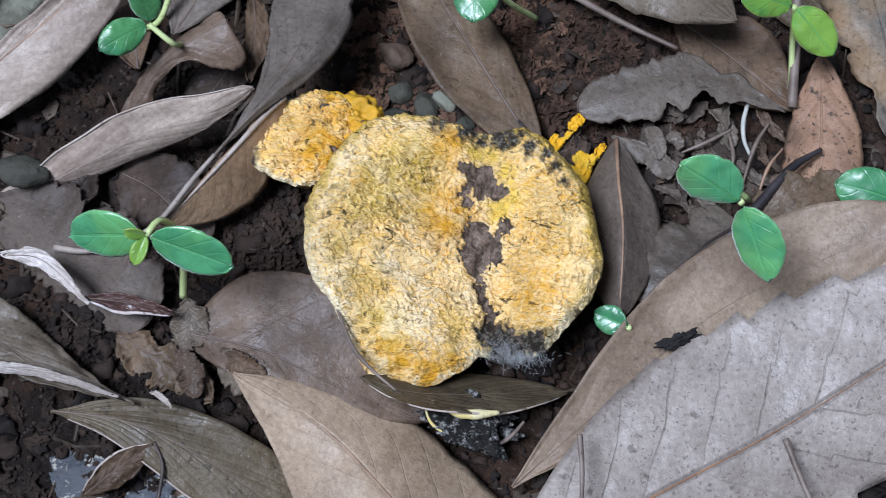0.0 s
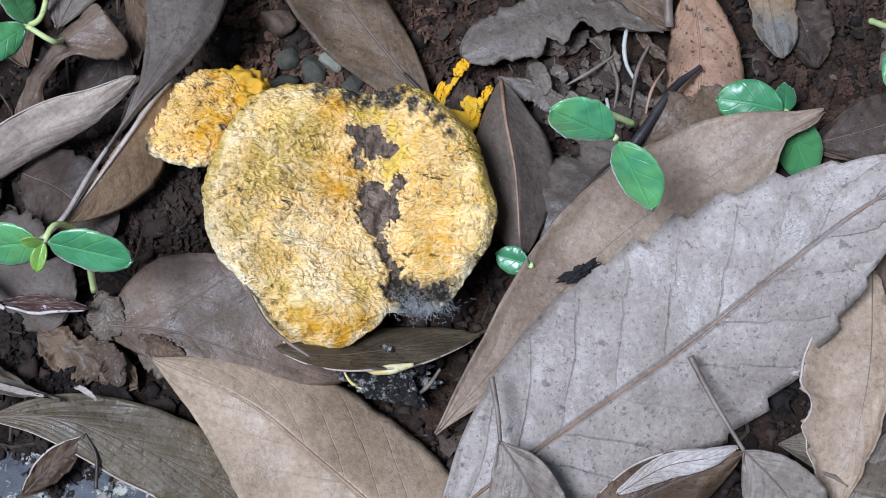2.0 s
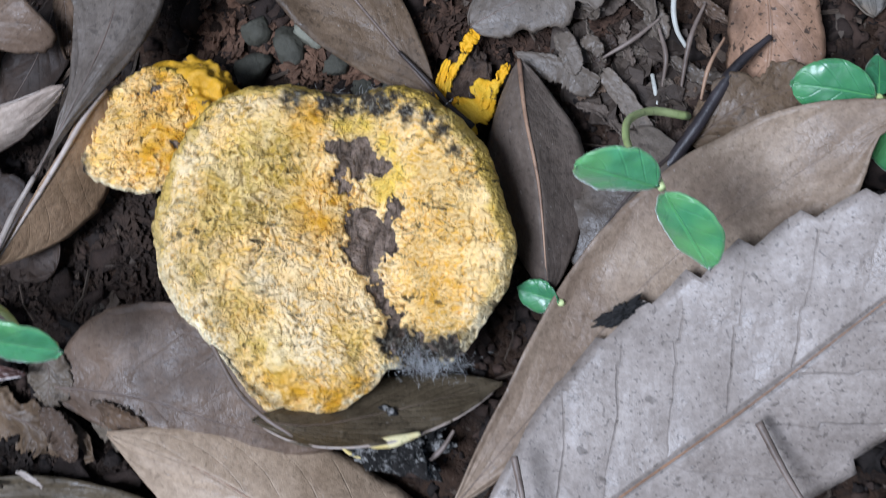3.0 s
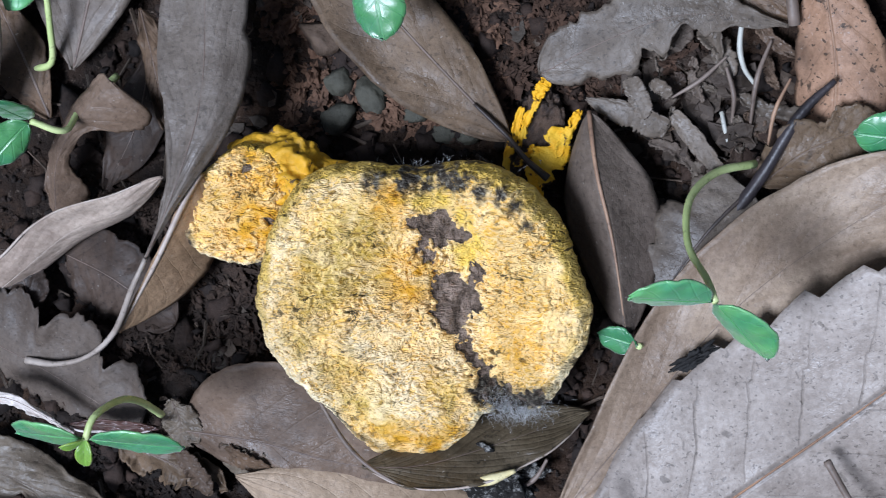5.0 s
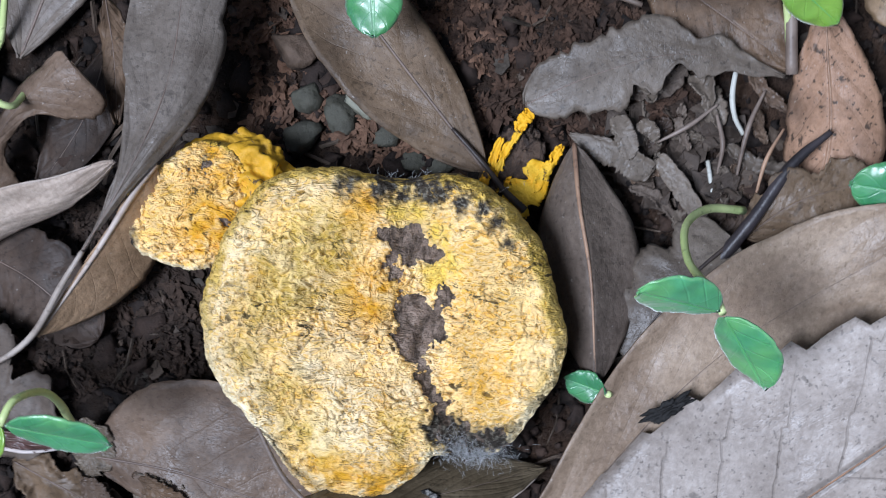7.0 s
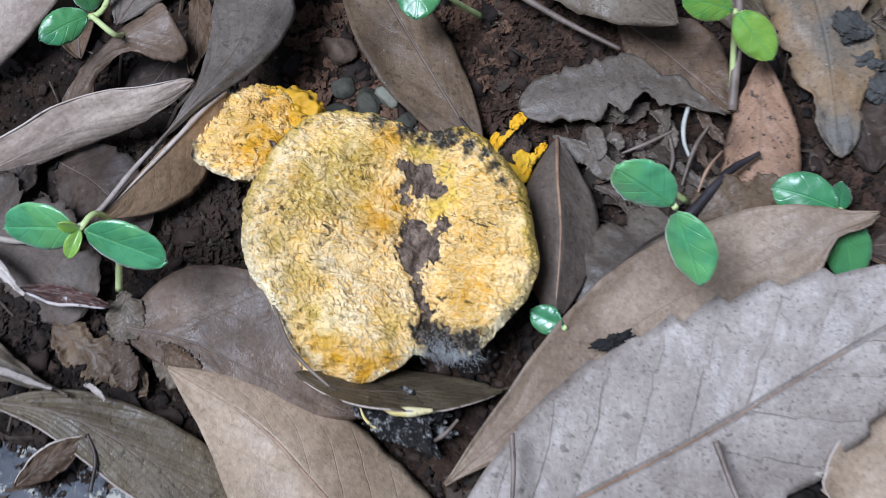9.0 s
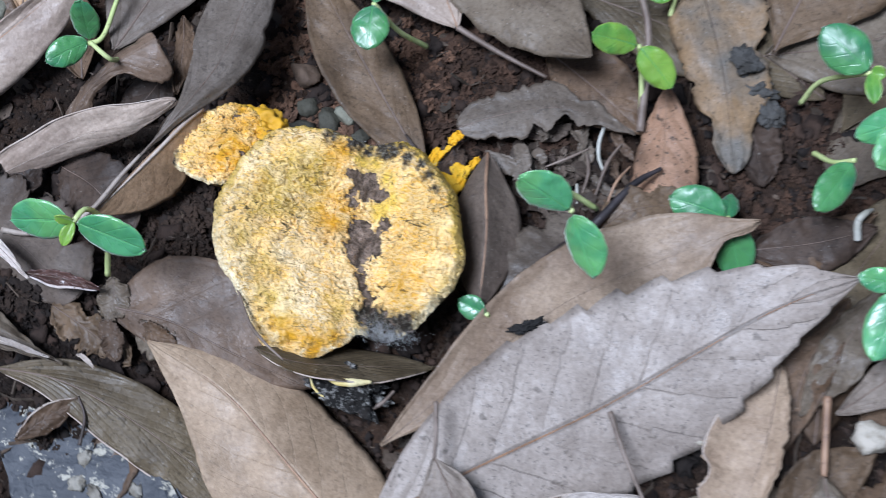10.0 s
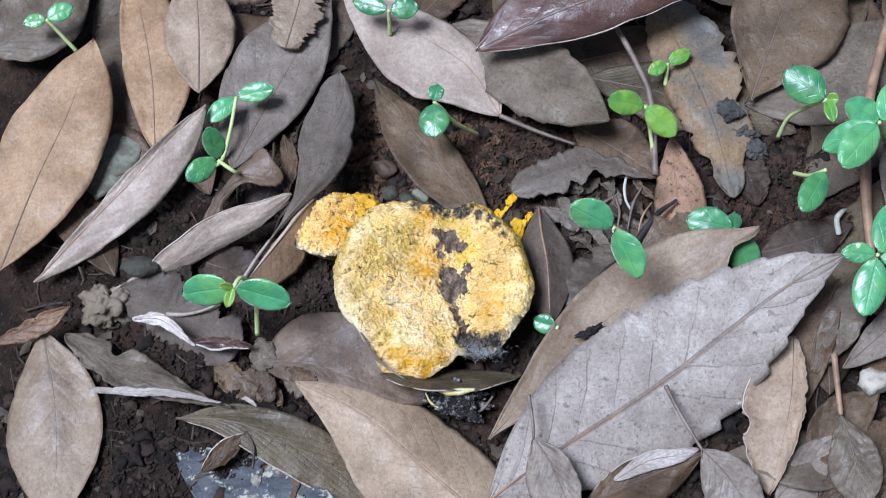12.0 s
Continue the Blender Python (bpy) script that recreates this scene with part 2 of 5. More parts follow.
WHITE_ROOT = stem_material("whitish_root", (0.5, 0.5, 0.45), (0.33, 0.32, 0.27))
BLEACHED_RIM = stem_material("bleached_rim", (0.66, 0.6, 0.57), (0.5, 0.43, 0.39))
RIM = stem_material("pale_leaf_rim", (0.5, 0.42, 0.36), (0.36, 0.28, 0.23))


def soil_material():
    m = Nodes("forest_soil", 0.85, 0.25)
    base = m.mix(m.step(m.noise(55, 5), 0.35, 0.65), (0.015, 0.0095, 0.0068), (0.058, 0.032, 0.0195))
    base = m.mix(m.step(m.noise(420, 4, 0.65), 0.45, 0.72), base, (0.018, 0.0125, 0.01))
    base = m.mix(m.math("MULTIPLY", m.step(m.noise(800, 3), 0.62, 0.7), 0.6), base, (0.15, 0.115, 0.09))
    height = m.math("ADD", m.noise(330, 6, 0.75), m.math("MULTIPLY_ADD", m.cells(600), -0.5, m.math("MULTIPLY", m.noise(1100, 4, 0.7), 0.4)))
    return m.done(base, height, 1.0, 0.0022, m.step(m.noise(90, 3), 0.4, 0.7, 0.9, 0.55))


def lump_material(name, light, dark, rough=0.75):
    m = Nodes(name, rough, 0.35)
    tone = m.math("ADD", m.math("MULTIPLY", m.island(), 0.6), m.math("MULTIPLY", m.chance(), 0.4))
    base = m.mix(tone, light, dark)
    base = m.mix(m.step(m.noise(260, 4), 0.4, 0.66), base, m.mix(1.0, base, (0.55, 0.53, 0.5), "MULTIPLY"))
    return m.done(base, m.math("ADD", m.noise(700, 5, 0.65), m.noise(200, 3)), 0.6, 0.0008)


SOIL = soil_material()
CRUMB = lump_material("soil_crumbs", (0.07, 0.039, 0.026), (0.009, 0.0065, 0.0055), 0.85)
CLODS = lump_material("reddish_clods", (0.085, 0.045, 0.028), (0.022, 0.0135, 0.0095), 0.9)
# CLODS again in a shaded and a lit copy, for front left and behind.
SHADED_CLODS = lump_material("shaded_clods", (0.05, 0.03, 0.02), (0.012, 0.008, 0.006), 0.9)
LIT_CLODS = lump_material("lit_reddish_clods", (0.185, 0.1, 0.062), (0.078, 0.043, 0.028), 0.9)
PEBBLE_GREEN = lump_material("grey_green_pebble", (0.105, 0.1, 0.072), (0.045, 0.043, 0.033))
PEBBLE_LIGHT = lump_material("pale_grey_green_pebble", (0.25, 0.245, 0.19), (0.2, 0.2, 0.155))
PEBBLE_BROWN = lump_material("brown_pebble", (0.16, 0.105, 0.07), (0.09, 0.06, 0.042))
CLOD = lump_material("crumbly_clod", (0.26, 0.205, 0.15), (0.12, 0.09, 0.066), 0.9)
ASH = lump_material("dark_grey_leaf_mould", (0.1, 0.098, 0.092), (0.028, 0.026, 0.024), 0.85)
PEBBLE_PALE = lump_material("pale_pebble", (0.55, 0.5, 0.42), (0.4, 0.36, 0.3))
DEBRIS = lump_material("leaf_fragments", (0.12, 0.085, 0.062), (0.02, 0.02, 0.016), 0.7)


# ---- shapes ----
MM = 0.001


def ground_height(x, y):
    """Height of the soil in millimetres at a place in millimetres."""
    rise = 13.0 * math.exp(-(((x + 62) / 55) ** 2 + ((y + 35) / 50) ** 2))
    hump = 4.0 * math.exp(-(((x - 60) / 60) ** 2 + ((y + 40) / 40) ** 2)) + 3.0 * math.exp(-(((x + 70) / 60) ** 2 + ((y - 60) / 50) ** 2))
    p = Vector((x, y, 0))
    rough = 1.8 * noise.noise(p / 22) + 2.0 * noise.noise(p / 8 + Vector((5, 1, 0))) + 1.3 * abs(noise.noise(p / 3.6 + Vector((0, 7, 0)))) - 0.4
    return -1.5 + rise + hump + rough


def smooth_line(points, n):
    """n + 1 places on a soft curve through the points, and the way along it at each."""
    pts = np.array(points, float)
    step = np.r_[0, np.cumsum(np.linalg.norm(np.diff(pts, axis=0), axis=1))]
    pts = np.vstack([2 * pts[0] - pts[1], pts, 2 * pts[-1] - pts[-2]])
    out = []
    for d in np.linspace(0, step[-1], n + 1):
        i = min(int(np.searchsorted(step, d, "right")) - 1, len(step) - 2)
        f = (d - step[i]) / (step[i + 1] - step[i])
        a, b, c, e = pts[i:i + 4]
        out.append(0.5 * (2 * b + (c - a) * f + (2 * a - 5 * b + 4 * c - e) * f * f + (3 * b - a - 3 * c + e) * f ** 3))
    out = np.array(out)
    way = np.gradient(out, axis=0)
    return out, way / np.linalg.norm(way, axis=1, keepdims=True)


def add_mesh(name, verts, faces, material, parent=None, label="", uvs=None, smooth=True):
    me = bpy.data.meshes.new(name)
    me.from_pydata([tuple(v) for v in verts], [], [tuple(f) for f in faces])
    me.materials.append(material)
    if uvs is not None:
        layer = me.uv_layers.new(name="UVMap")
        index = np.empty(len(me.loops), np.int32)
        me.loops.foreach_get("vertex_index", index)
        layer.data.foreach_set("uv", np.asarray(uvs, np.float32)[index].ravel())
    if smooth:
        me.polygons.foreach_set("use_smooth", [True] * len(me.polygons))
    ob = new(name, me)
    if parent is not None:
        ob.parent = parent
    if label:
        ob["label"] = label
    return ob


def tube(points, radii, n=24, sides=8):
    """Vertices and faces of a tapered, closed tube along a soft curve; everything in millimetres, vertices in metres."""
    line, way = smooth_line(points, n)
    verts, faces = [], []
    for k, (p, t) in enumerate(zip(line, way)):
        r = np.interp(k / n, np.linspace(0, 1, len(radii)), radii) * (1 + 0.08 * noise.noise(Vector(p * 0.7)))
        a = np.cross(t, (0.31, 0.2, 0.93))
        a /= np.linalg.norm(a)
        b = np.cross(t, a)
        for s in range(sides):
            q = 2 * math.pi * s / sides
            verts.append((p + r * (a * math.cos(q) + b * math.sin(q))) * MM)
    for k in range(n):
        for s in range(sides):
            faces.append((k * sides + s, k * sides + (s + 1) % sides, (k + 1) * sides + (s + 1) % sides, (k + 1) * sides + s))
    faces.append(tuple(range(sides))[::-1])
    faces.append(tuple(range(n * sides, (n + 1) * sides)))
    return verts, faces


def blade(spine, left, right, peak=0.5, base=0.8, tip=1.0, curl=(16.0, -20.0), wave=1.7, teeth=0, tooth=0.1, torn=0.05, seed=0, thick=0.28, n=44, m=9, up_hint=(0, 0, 1), twist=0.0, bites=()):
    """A leaf blade along its spine. left, right: (greatest half width, rise in degrees); curl: how far each edge bends up further, in
    degrees; bites: gaps torn from an edge, as place along it, side, depth and length; up_hint: the way the blade faces; twist: how far it is rolled over at its base; lengths in millimetres. Gives vertices, faces, uvs and the spine."""
    if teeth:
        n = max(n, teeth * 10)
    elif torn > 0.15:
        n = max(n, 90)
    line, way = smooth_line(spine, n)
    grid = np.zeros((n + 1, 2 * m + 1, 3))
    uv = np.zeros((n + 1, 2 * m + 1, 2))
    for k in range(n + 1):
        u, t = k / n, way[k]
        w = math.sin(math.pi / 2 * u / peak) ** base if u < peak else math.cos(math.pi / 2 * (u - peak) / (1 - peak)) ** tip if u < 1 else 0.0
        w = max(w, 0.012)
        across = np.cross(t, up_hint)
        across /= np.linalg.norm(across)
        up = np.cross(across, t)
        if twist:
            a = radians(twist) * max(0.0, 1 - u / 0.6) ** 0.8
            across, up = across * math.cos(a) - up * math.sin(a), up * math.cos(a) + across * math.sin(a)
        grid[k, m] = line[k]
        uv[k, m] = (u, 0.5)
        for sign, (width, rise), bend in ((-1, left, curl[0]), (1, right, curl[1])):
            x = z = 0.0
            edge = w * width
            if teeth:
                edge *= 1 - tooth * (1 - (u * teeth) % 1.0) * min(1.0, max(0.0, 3.5 * u - 0.9))
            if torn:
                edge *= 1 - 0.4 * max(0.0, torn - 0.1) * abs(noise.noise(Vector((u * 38, sign * 5, seed + 2)))) - torn * max(0.0, noise.noise(Vector((u * 9 + seed, sign * 3.1, seed))) + 0.6 * noise.noise(Vector((u * 31, sign, seed + 4))) + 0.1)
            for at, bitten, deep, long in bites:
                if bitten == sign:
                    edge *= 1 - deep * math.exp(-abs((u - at + 0.015 * noise.noise(Vector((u * 45, seed, 1)))) / long) ** (4 if long > 0.1 else 1.7))
            for j in range(1, m + 1):
                a = radians(rise + bend * (j / m) ** 2)
                x += edge / m * math.cos(a)
                z += edge / m * math.sin(a)
                p = line[k] + across * sign * x + up * z
                ripple = wave * (j / m) * (noise.noise(Vector((u * 5.5, sign * j / m * 1.4, seed * 1.7))) + 0.5 * noise.noise(Vector((u * 14, sign * j / m * 3, seed * 2.3 + 9))))
                grid[k, m + sign * j] = p + up * ripple
                uv[k, m + sign * j] = (u, 0.5 + 0.5 * sign * j / m)
    normal = np.cross(np.gradient(grid, axis=1), np.gradient(grid, axis=0))
    normal /= np.linalg.norm(normal, axis=2, keepdims=True) + 1e-12
    rows, cols = n + 1, 2 * m + 1
    top = grid.reshape(-1, 3)
    under = (grid - normal * thick).reshape(-1, 3)
    verts = np.vstack([top, under]) * MM
    faces, off = [], rows * cols
    for k in range(n):
        for j in range(cols - 1):
            a, b, c, d = k * cols + j, k * cols + j + 1, (k + 1) * cols + j + 1, (k + 1) * cols + j
            faces += [(a, b, c, d), (off + d, off + c, off + b, off + a)]
        for a, d in ((k * cols, (k + 1) * cols),):
            faces.append((a, d, off + d, off + a))
        a, d = k * cols + cols - 1, (k + 1) * cols + cols - 1
        faces.append((d, a, off + a, off + d))
    for j in range(cols - 1):
        a, b = j, j + 1
        faces.append((b, a, off + a, off + b))
        a, b = n * cols + j, n * cols + j + 1
        faces.append((a, b, off + b, off + a))
    uvs = np.vstack([uv.reshape(-1, 2)] * 2)
    return verts, faces, uvs, grid


LEAF_COUNT = [0]


def leaf(label, material, spine, left, right, stalk=(), rib=0.5, rib_material=None, rim=0, name="leaf", stalk_radii=(0.5, 0.8), stalk_material=None, rim_width=0.26, rim_material=None, **shape):
    """One fallen leaf: blade, raised midrib and, where it shows, its stalk and a pale curled rim."""
    LEAF_COUNT[0] += 1
    shape.setdefault("seed", LEAF_COUNT[0] * 3.7)
    verts, faces, uvs, grid = blade(spine, left, right, **shape)
    thing = new(name)
    tagged(thing, label, "leaf", "fallen leaves on the forest floor")
    body = add_mesh("blade", verts, faces, material, thing, uvs=uvs)
    mid = grid.shape[1] // 2
    rib = max(rib, 0.16) if rib >= 0 else 0
    if rib:
        line = grid[:: max(1, len(grid) // 10), mid]
        v, f = tube(line - (0, 0, rib * 0.25), (rib * 0.75, rib * 0.5, rib * 0.15), 36, 6)
        add_mesh("midrib", v, f, rib_material or DARK_RIB, thing)
    for side in ((rim,) if rim else ()):
        line = grid[2:-2:4, 0 if side < 0 else -1]
        v, f = tube(line, (rim_width * 0.45, rim_width, rim_width * 0.45), 40, 6)
        add_mesh("rim", v, f, rim_material or RIM, body, "pale curled edge")
    if len(stalk):
        v, f = tube(stalk, stalk_radii, 24, 7)
        add_mesh("stalk", v, f, stalk_material or TWIG, thing)
    return thing


def seedling(label, junction, stem, leaves, material=GREEN, buds=(), stem_radius=0.74, facing=(0, -0.45, 0.85)):
    """A young plant: stem from the soil to the joint, seed leaves given by tip, half width and lift of their edges, and small buds."""
    thing = new("seedling")
    tagged(thing, label, "seedling", "green seedlings among the leaves")
    if len(stem):
        v, f = tube(list(stem) + [junction], (stem_radius, stem_radius * 0.85, stem_radius * 0.8), 26, 8)
        add_mesh("stem", v, f, SPROUT, thing)
    for k, (tip, width, rise, sag, *own) in enumerate(leaves):
        a, b = np.array(junction, float), np.array(tip, float)
        mid = a + (b - a) * 0.5 + (0, 0, sag)
        start = a + (b - a) * 0.06
        verts, faces, uvs, grid = blade([start, mid, b], (width, rise), (width, rise), peak=0.5, base=0.5, tip=0.5, curl=(-25, -25), wave=0.5, thick=0.35, n=22, m=6, seed=k + junction[0], up_hint=own[0] if own else facing)
        piece = add_mesh("seed_leaf", verts, faces, material, thing, uvs=uvs)
        v, f = tube(grid[::3, 6] - (0, 0, 0.06), (0.16, 0.11, 0.05), 14, 5)
        add_mesh("leaf_vein", v, f, VEIN, piece)
    for tip, width in buds:
        a, b = np.array(junction, float), np.array(tip, float)
        verts, faces, uvs, grid = blade([a, (a + b) / 2 + (0, 0, 0.3), b], (width, 25), (width, 25), peak=0.55, base=0.6, tip=0.6, wave=0.05, thick=0.3, n=12, m=4, seed=5, up_hint=facing)
        add_mesh("bud", verts, faces, LIME, thing, uvs=uvs)
    return thing


def lump(size, seed, rough=0.18, cuts=3, facets=7):
    """A stone or clod: an ice-sphere, flattened by a few random planes and roughened. Vertices in metres round the origin."""
    bm = bmesh.new()
    bmesh.ops.create_icosphere(bm, subdivisions=cuts, radius=1.0)
    rnd = random.Random(seed)
    planes = []
    for _ in range(facets):
        d = Vector((rnd.gauss(0, 1), rnd.gauss(0, 1), rnd.gauss(0, 1))).normalized()
        planes.append((d, rnd.uniform(0.62, 0.9)))
    verts = []
    for v in bm.verts:
        p = v.co.copy()
        for d, cut in planes:
            over = p.dot(d) - cut
            if over > 0:
                p -= d * over * 0.9
        p *= 1 + rough * noise.noise(p * 2.3 + Vector((seed, 0, 0))) + rough * 0.5 * noise.noise(p * 6 + Vector((0, seed, 0)))
        verts.append(Vector((p.x * size[0], p.y * size[1], p.z * size[2])) * MM)
    faces = [[v.index for v in f.verts] for f in bm.faces]
    bm.free()
    return verts, faces


def stone(name, label, category, material, place, size, turn=0.0, seed=1, group="", tilt=0.0, **kw):
    verts, faces = lump(size, seed, **kw)
    ob = add_mesh(name, verts, faces, material)
    ob.matrix_world = pose(place[0] * MM, place[1] * MM, place[2] * MM, tilt, 0, turn)
    return tagged(ob, label, category, group)


def slate_material():
    m = Nodes("slaty_stone", 0.55, 0.4)
    base = m.mix(m.step(m.noise(60, 4), 0.35, 0.65), (0.02, 0.025, 0.034), (0.05, 0.056, 0.066))
    base = m.mix(m.step(m.noise(260, 6, 0.7), 0.55, 0.62), base, (0.35, 0.33, 0.27))
    return m.done(base, m.noise(300, 5), 0.6, 0.001)


SLATE = slate_material()

BLACK = lump_material("charred_black", (0.02, 0.018, 0.017), (0.008, 0.008, 0.008), 0.8)


def slab(corners):
    """A flat, dark, chipped stone with a bevelled outline, sunk into the soil, crusted with lichen."""
    bm = bmesh.new()
    top = [bm.verts.new(Vector(c) * MM) for c in corners]
    face = bm.faces.new(top)
    if face.normal.z < 0:
        face.normal_flip()
    grown = bmesh.ops.extrude_face_region(bm, geom=[face])
    bmesh.ops.translate(bm, verts=[v for v in grown["geom"] if isinstance(v, bmesh.types.BMVert)], vec=(0, 0, -0.006))
    bmesh.ops.recalc_face_normals(bm, faces=bm.faces)
    bmesh.ops.bevel(bm, geom=bm.edges[:], offset=0.0009, segments=2, affect="EDGES")
    bmesh.ops.triangulate(bm, faces=bm.faces[:])
    bmesh.ops.subdivide_edges(bm, edges=bm.edges[:], cuts=7, use_grid_fill=True)
    for v in bm.verts:
        p = v.co * 1000
        v.co.z += 0.0007 * noise.noise(p / 9) + 0.00035 * noise.noise(p / 2.5)
        v.co.x += 0.0009 * noise.noise(p / 5 + Vector((3, 0, 0)))
        v.co.y += 0.0009 * noise.noise(p / 5 + Vector((0, 3, 0)))
    thing = tagged(new("slate"), "dark slaty stone with pale lichen crust", "stone")
    me = bpy.data.meshes.new("stone")
    bm.to_mesh(me)
    bm.free()
    me.materials.append(SLATE)
    new("stone", me).parent = thing
    mid = sum((Vector(c) for c in corners), Vector()) / len(corners)
    rnd = random.Random(8)
    for k in range(7):
        verts, faces = lump((rnd.uniform(1.2, 3.2), rnd.uniform(1.0, 2.4), 0.35), 60 + k, rough=0.6, cuts=3)
        crust = add_mesh("lichen", verts, faces, LICHEN, thing, "pale crust of lichen")
        spot = mid.lerp(Vector(rnd.choice(corners)), rnd.uniform(0.1, 0.75))
        crust.matrix_world = pose(spot.x * MM, spot.y * MM, (spot.z + 0.1) * MM, 0, 0, rnd.uniform(0, 360))
    return thing


LICHEN = lump_material("pale_lichen", (0.36, 0.34, 0.29), (0.22, 0.2, 0.17), 0.9)


def twig(name, label, category, material, points, radii):
    v, f = tube(points, radii, 30, 8)
    return tagged(add_mesh(name, v, f, material), label, category, "stalks and twigs")



# leaves round the mushroom
leaf("large grey serrated leaf with a straight midrib, lying flat", GREY, [(25.0, -65.7, 9.0), (43.3, -50.1, 10.5), (71.4, -28.0, 12.0), (102.6, -1.6, 21.0), (119.9, 7.2, 30.5)],
     (24.6, 5), (21.3, -14), peak=0.47, base=0.85, tip=1.0, teeth=13, tooth=0.12, torn=0.025, rib=0.45, wave=1.1, curl=(0, -15), rib_material=RED_RIB)
leaf("tan pointed leaf with a raised reddish midrib", KHAKI, [(44.0, -86.0, 6.0), (22.0, -70.5, 10.5), (1.7, -55.9, 13.5), (-14.4, -44.9, 16.0), (-33.9, -37.9, 18.0)],
     (18.5, -10), (18.0, -17), peak=0.48, base=0.7, tip=0.95, rib=0.62, rib_material=RIB, wave=0.6)
leaf("long tan leaf half covered by a grey leaf", TAN, [(22.9, -48.0, 9.0), (35.4, -32.2, 10.0), (55.1, -7.5, 10.0), (75.9, 8.7, 10.0), (97.4, 22.0, 15.5)],
     (12.6, 5), (12.4, -9), peak=0.66, base=1.0, tip=0.85, rib=0, bites=((0.92, 1, 0.8, 0.055), (0.97, -1, 0.3, 0.03)))
leaf("long dull grey leaf tapering to a dark curved stalk", DUSK, [(-55.6, -11.0, 20.0), (-47.6, 2.3, 24.0), (-39.5, 16.7, 27.0), (-35.0, 31.1, 25.0), (-34.7, 46.4, 21.5), (-35.2, 67.0, 19.0)],
     (9.4, -12), (8.2, -14), stalk=[(-76.8, -18.0, 14.0), (-69.6, -18.1, 16.0), (-62.2, -16.0, 18.0), (-55.4, -10.8, 20.6), (-50.0, -2.1, 23.8), (-46.6, 3.6, 25.0)], peak=0.7, base=5.0, tip=0.5, torn=0.15, curl=(10, -15), rib=0.3, stalk_radii=(0.85, 0.5, 0.45, 0.6, 0.6, 0.4), stalk_material=PALE_TWIG)
# The rim-coloured rib tube paints the light caught by the folded edge.
leaf("brown underside of a leaf folded down, its lit edge painted pale", RUST, [(-36.0, 18.8, 24.0), (-39.0, 13.9, 24.4), (-45.4, 2.7, 23.4), (-55.1, -11.1, 19.3)],
     (13.0, -60), (0.6, -5), peak=0.55, base=0.7, tip=0.8, rib=0.9, rib_material=RIM, torn=0.05, curl=(0, -10), wave=0.6)
leaf("dull brown leaf with a dark midrib running into its stalk", UMBER, [(16.2, 22.7, 5.0), (-1.8, 42.7, 8.0), (-15.9, 59.1, 9.0), (-25.8, 71.2, 9.0)],
     (11.0, -2), (7.8, -2), stalk=[(23.6, 16.4, 9.0), (19.6, 19.8, 8.6), (16.0, 23.8, 6.8), (10.0, 29.6, 6.6)], peak=0.45, base=0.7, tip=0.9, rib=0.45, stalk_radii=(0.75, 0.5, 0.45, 0.3), stalk_material=DARK_STALK)
leaf("grey brown folded leaf standing like a roof", COCOA, [(31.0, 28.2, 9.0), (32.8, 17.9, 13.0), (35.7, 5.4, 14.0), (37.7, -11.7, 12.0)],
     (11.1, -46), (13.6, -41), peak=0.45, base=0.7, tip=0.7, rib=0.6, rib_material=RIB, wave=0.8)
leaf("grey stump of a torn leaf running into a blackish stalk", SCRAP, [(58.6, 14.2, 8.0), (52.0, 7.5, 9.5), (46.4, 0.0, 9.5), (42.4, -7.0, 8.0)],
     (5.0, -14), (9.6, -4), peak=0.4, base=0.2, tip=0.35, torn=0.3, wave=0.9, rib=0.6, rib_material=DARK_STALK, bites=((0.32, 1, 0.25, 0.04), (0.6, 1, 0.2, 0.05)))
leaf("brown leaf with a dark midrib under the mushroom cap", RUSSET, [(-46.0, -30.6, 14.0), (-30.0, -31.8, 16.0), (-14.5, -35.6, 14.5), (4.0, -38.5, 10.0)],
     (18.0, 6), (8.0, -9), peak=0.45, base=0.55, tip=0.8, rib=0.35)
leaf("olive brown leaf with a pale rim below the cap", OLIVE, [(-9.0, -34.6, 20.0), (1.0, -34.8, 16.5), (14.0, -31.6, 12.0), (30.4, -26.4, 6.0)],
     (8.1, -40), (6.6, 36), peak=0.55, base=0.8, tip=0.8, rib=0, rim=1, curl=(0, 10))
leaf("olive brown leaf with a thin pale edge", OLIVE, [(-67.0, -51.6, 18.0), (-52.0, -50.8, 17.0), (-36.0, -54.6, 14.0), (-16.0, -62.5, 8.5), (4.0, -73.0, 3.0)],
     (8.4, -7), (8.2, -2), peak=0.52, base=0.95, tip=0.8, rib=0.3, rim=1)
leaf("dark brown crumpled leaf with a pale lower edge", DULL, [(-106.0, -27.0, 15.0), (-90.0, -36.0, 17.0), (-70.0, -43.5, 18.0), (-50.8, -47.5, 19.0)],
     (7.5, -8), (6.4, 4), peak=0.4, base=0.6, tip=1.5, curl=(0, 40), rib=0, torn=0.35, wave=2.6, bites=((0.3, -1, 0.5, 0.05), (0.55, 1, 0.4, 0.06)))
leaf("thin bleached strip of a curled leaf edge", BLEACHED, [(-94.0, -45.0, 18.5), (-80.0, -45.6, 21.0), (-69.0, -45.4, 21.5), (-53.6, -47.2, 21.5)],
     (1.3, 30), (1.5, -40), peak=0.35, base=0.5, tip=0.8, torn=0.3, wave=0.7, rib=-1)
leaf("short bleached flake of a leaf edge", BLEACHED, [(-48.2, -44.8, 20.0), (-46.0, -45.6, 21.0), (-43.4, -47.2, 20.5)],
     (0.7, 20), (0.7, -30), torn=0.3, wave=0.3, rib=-1)
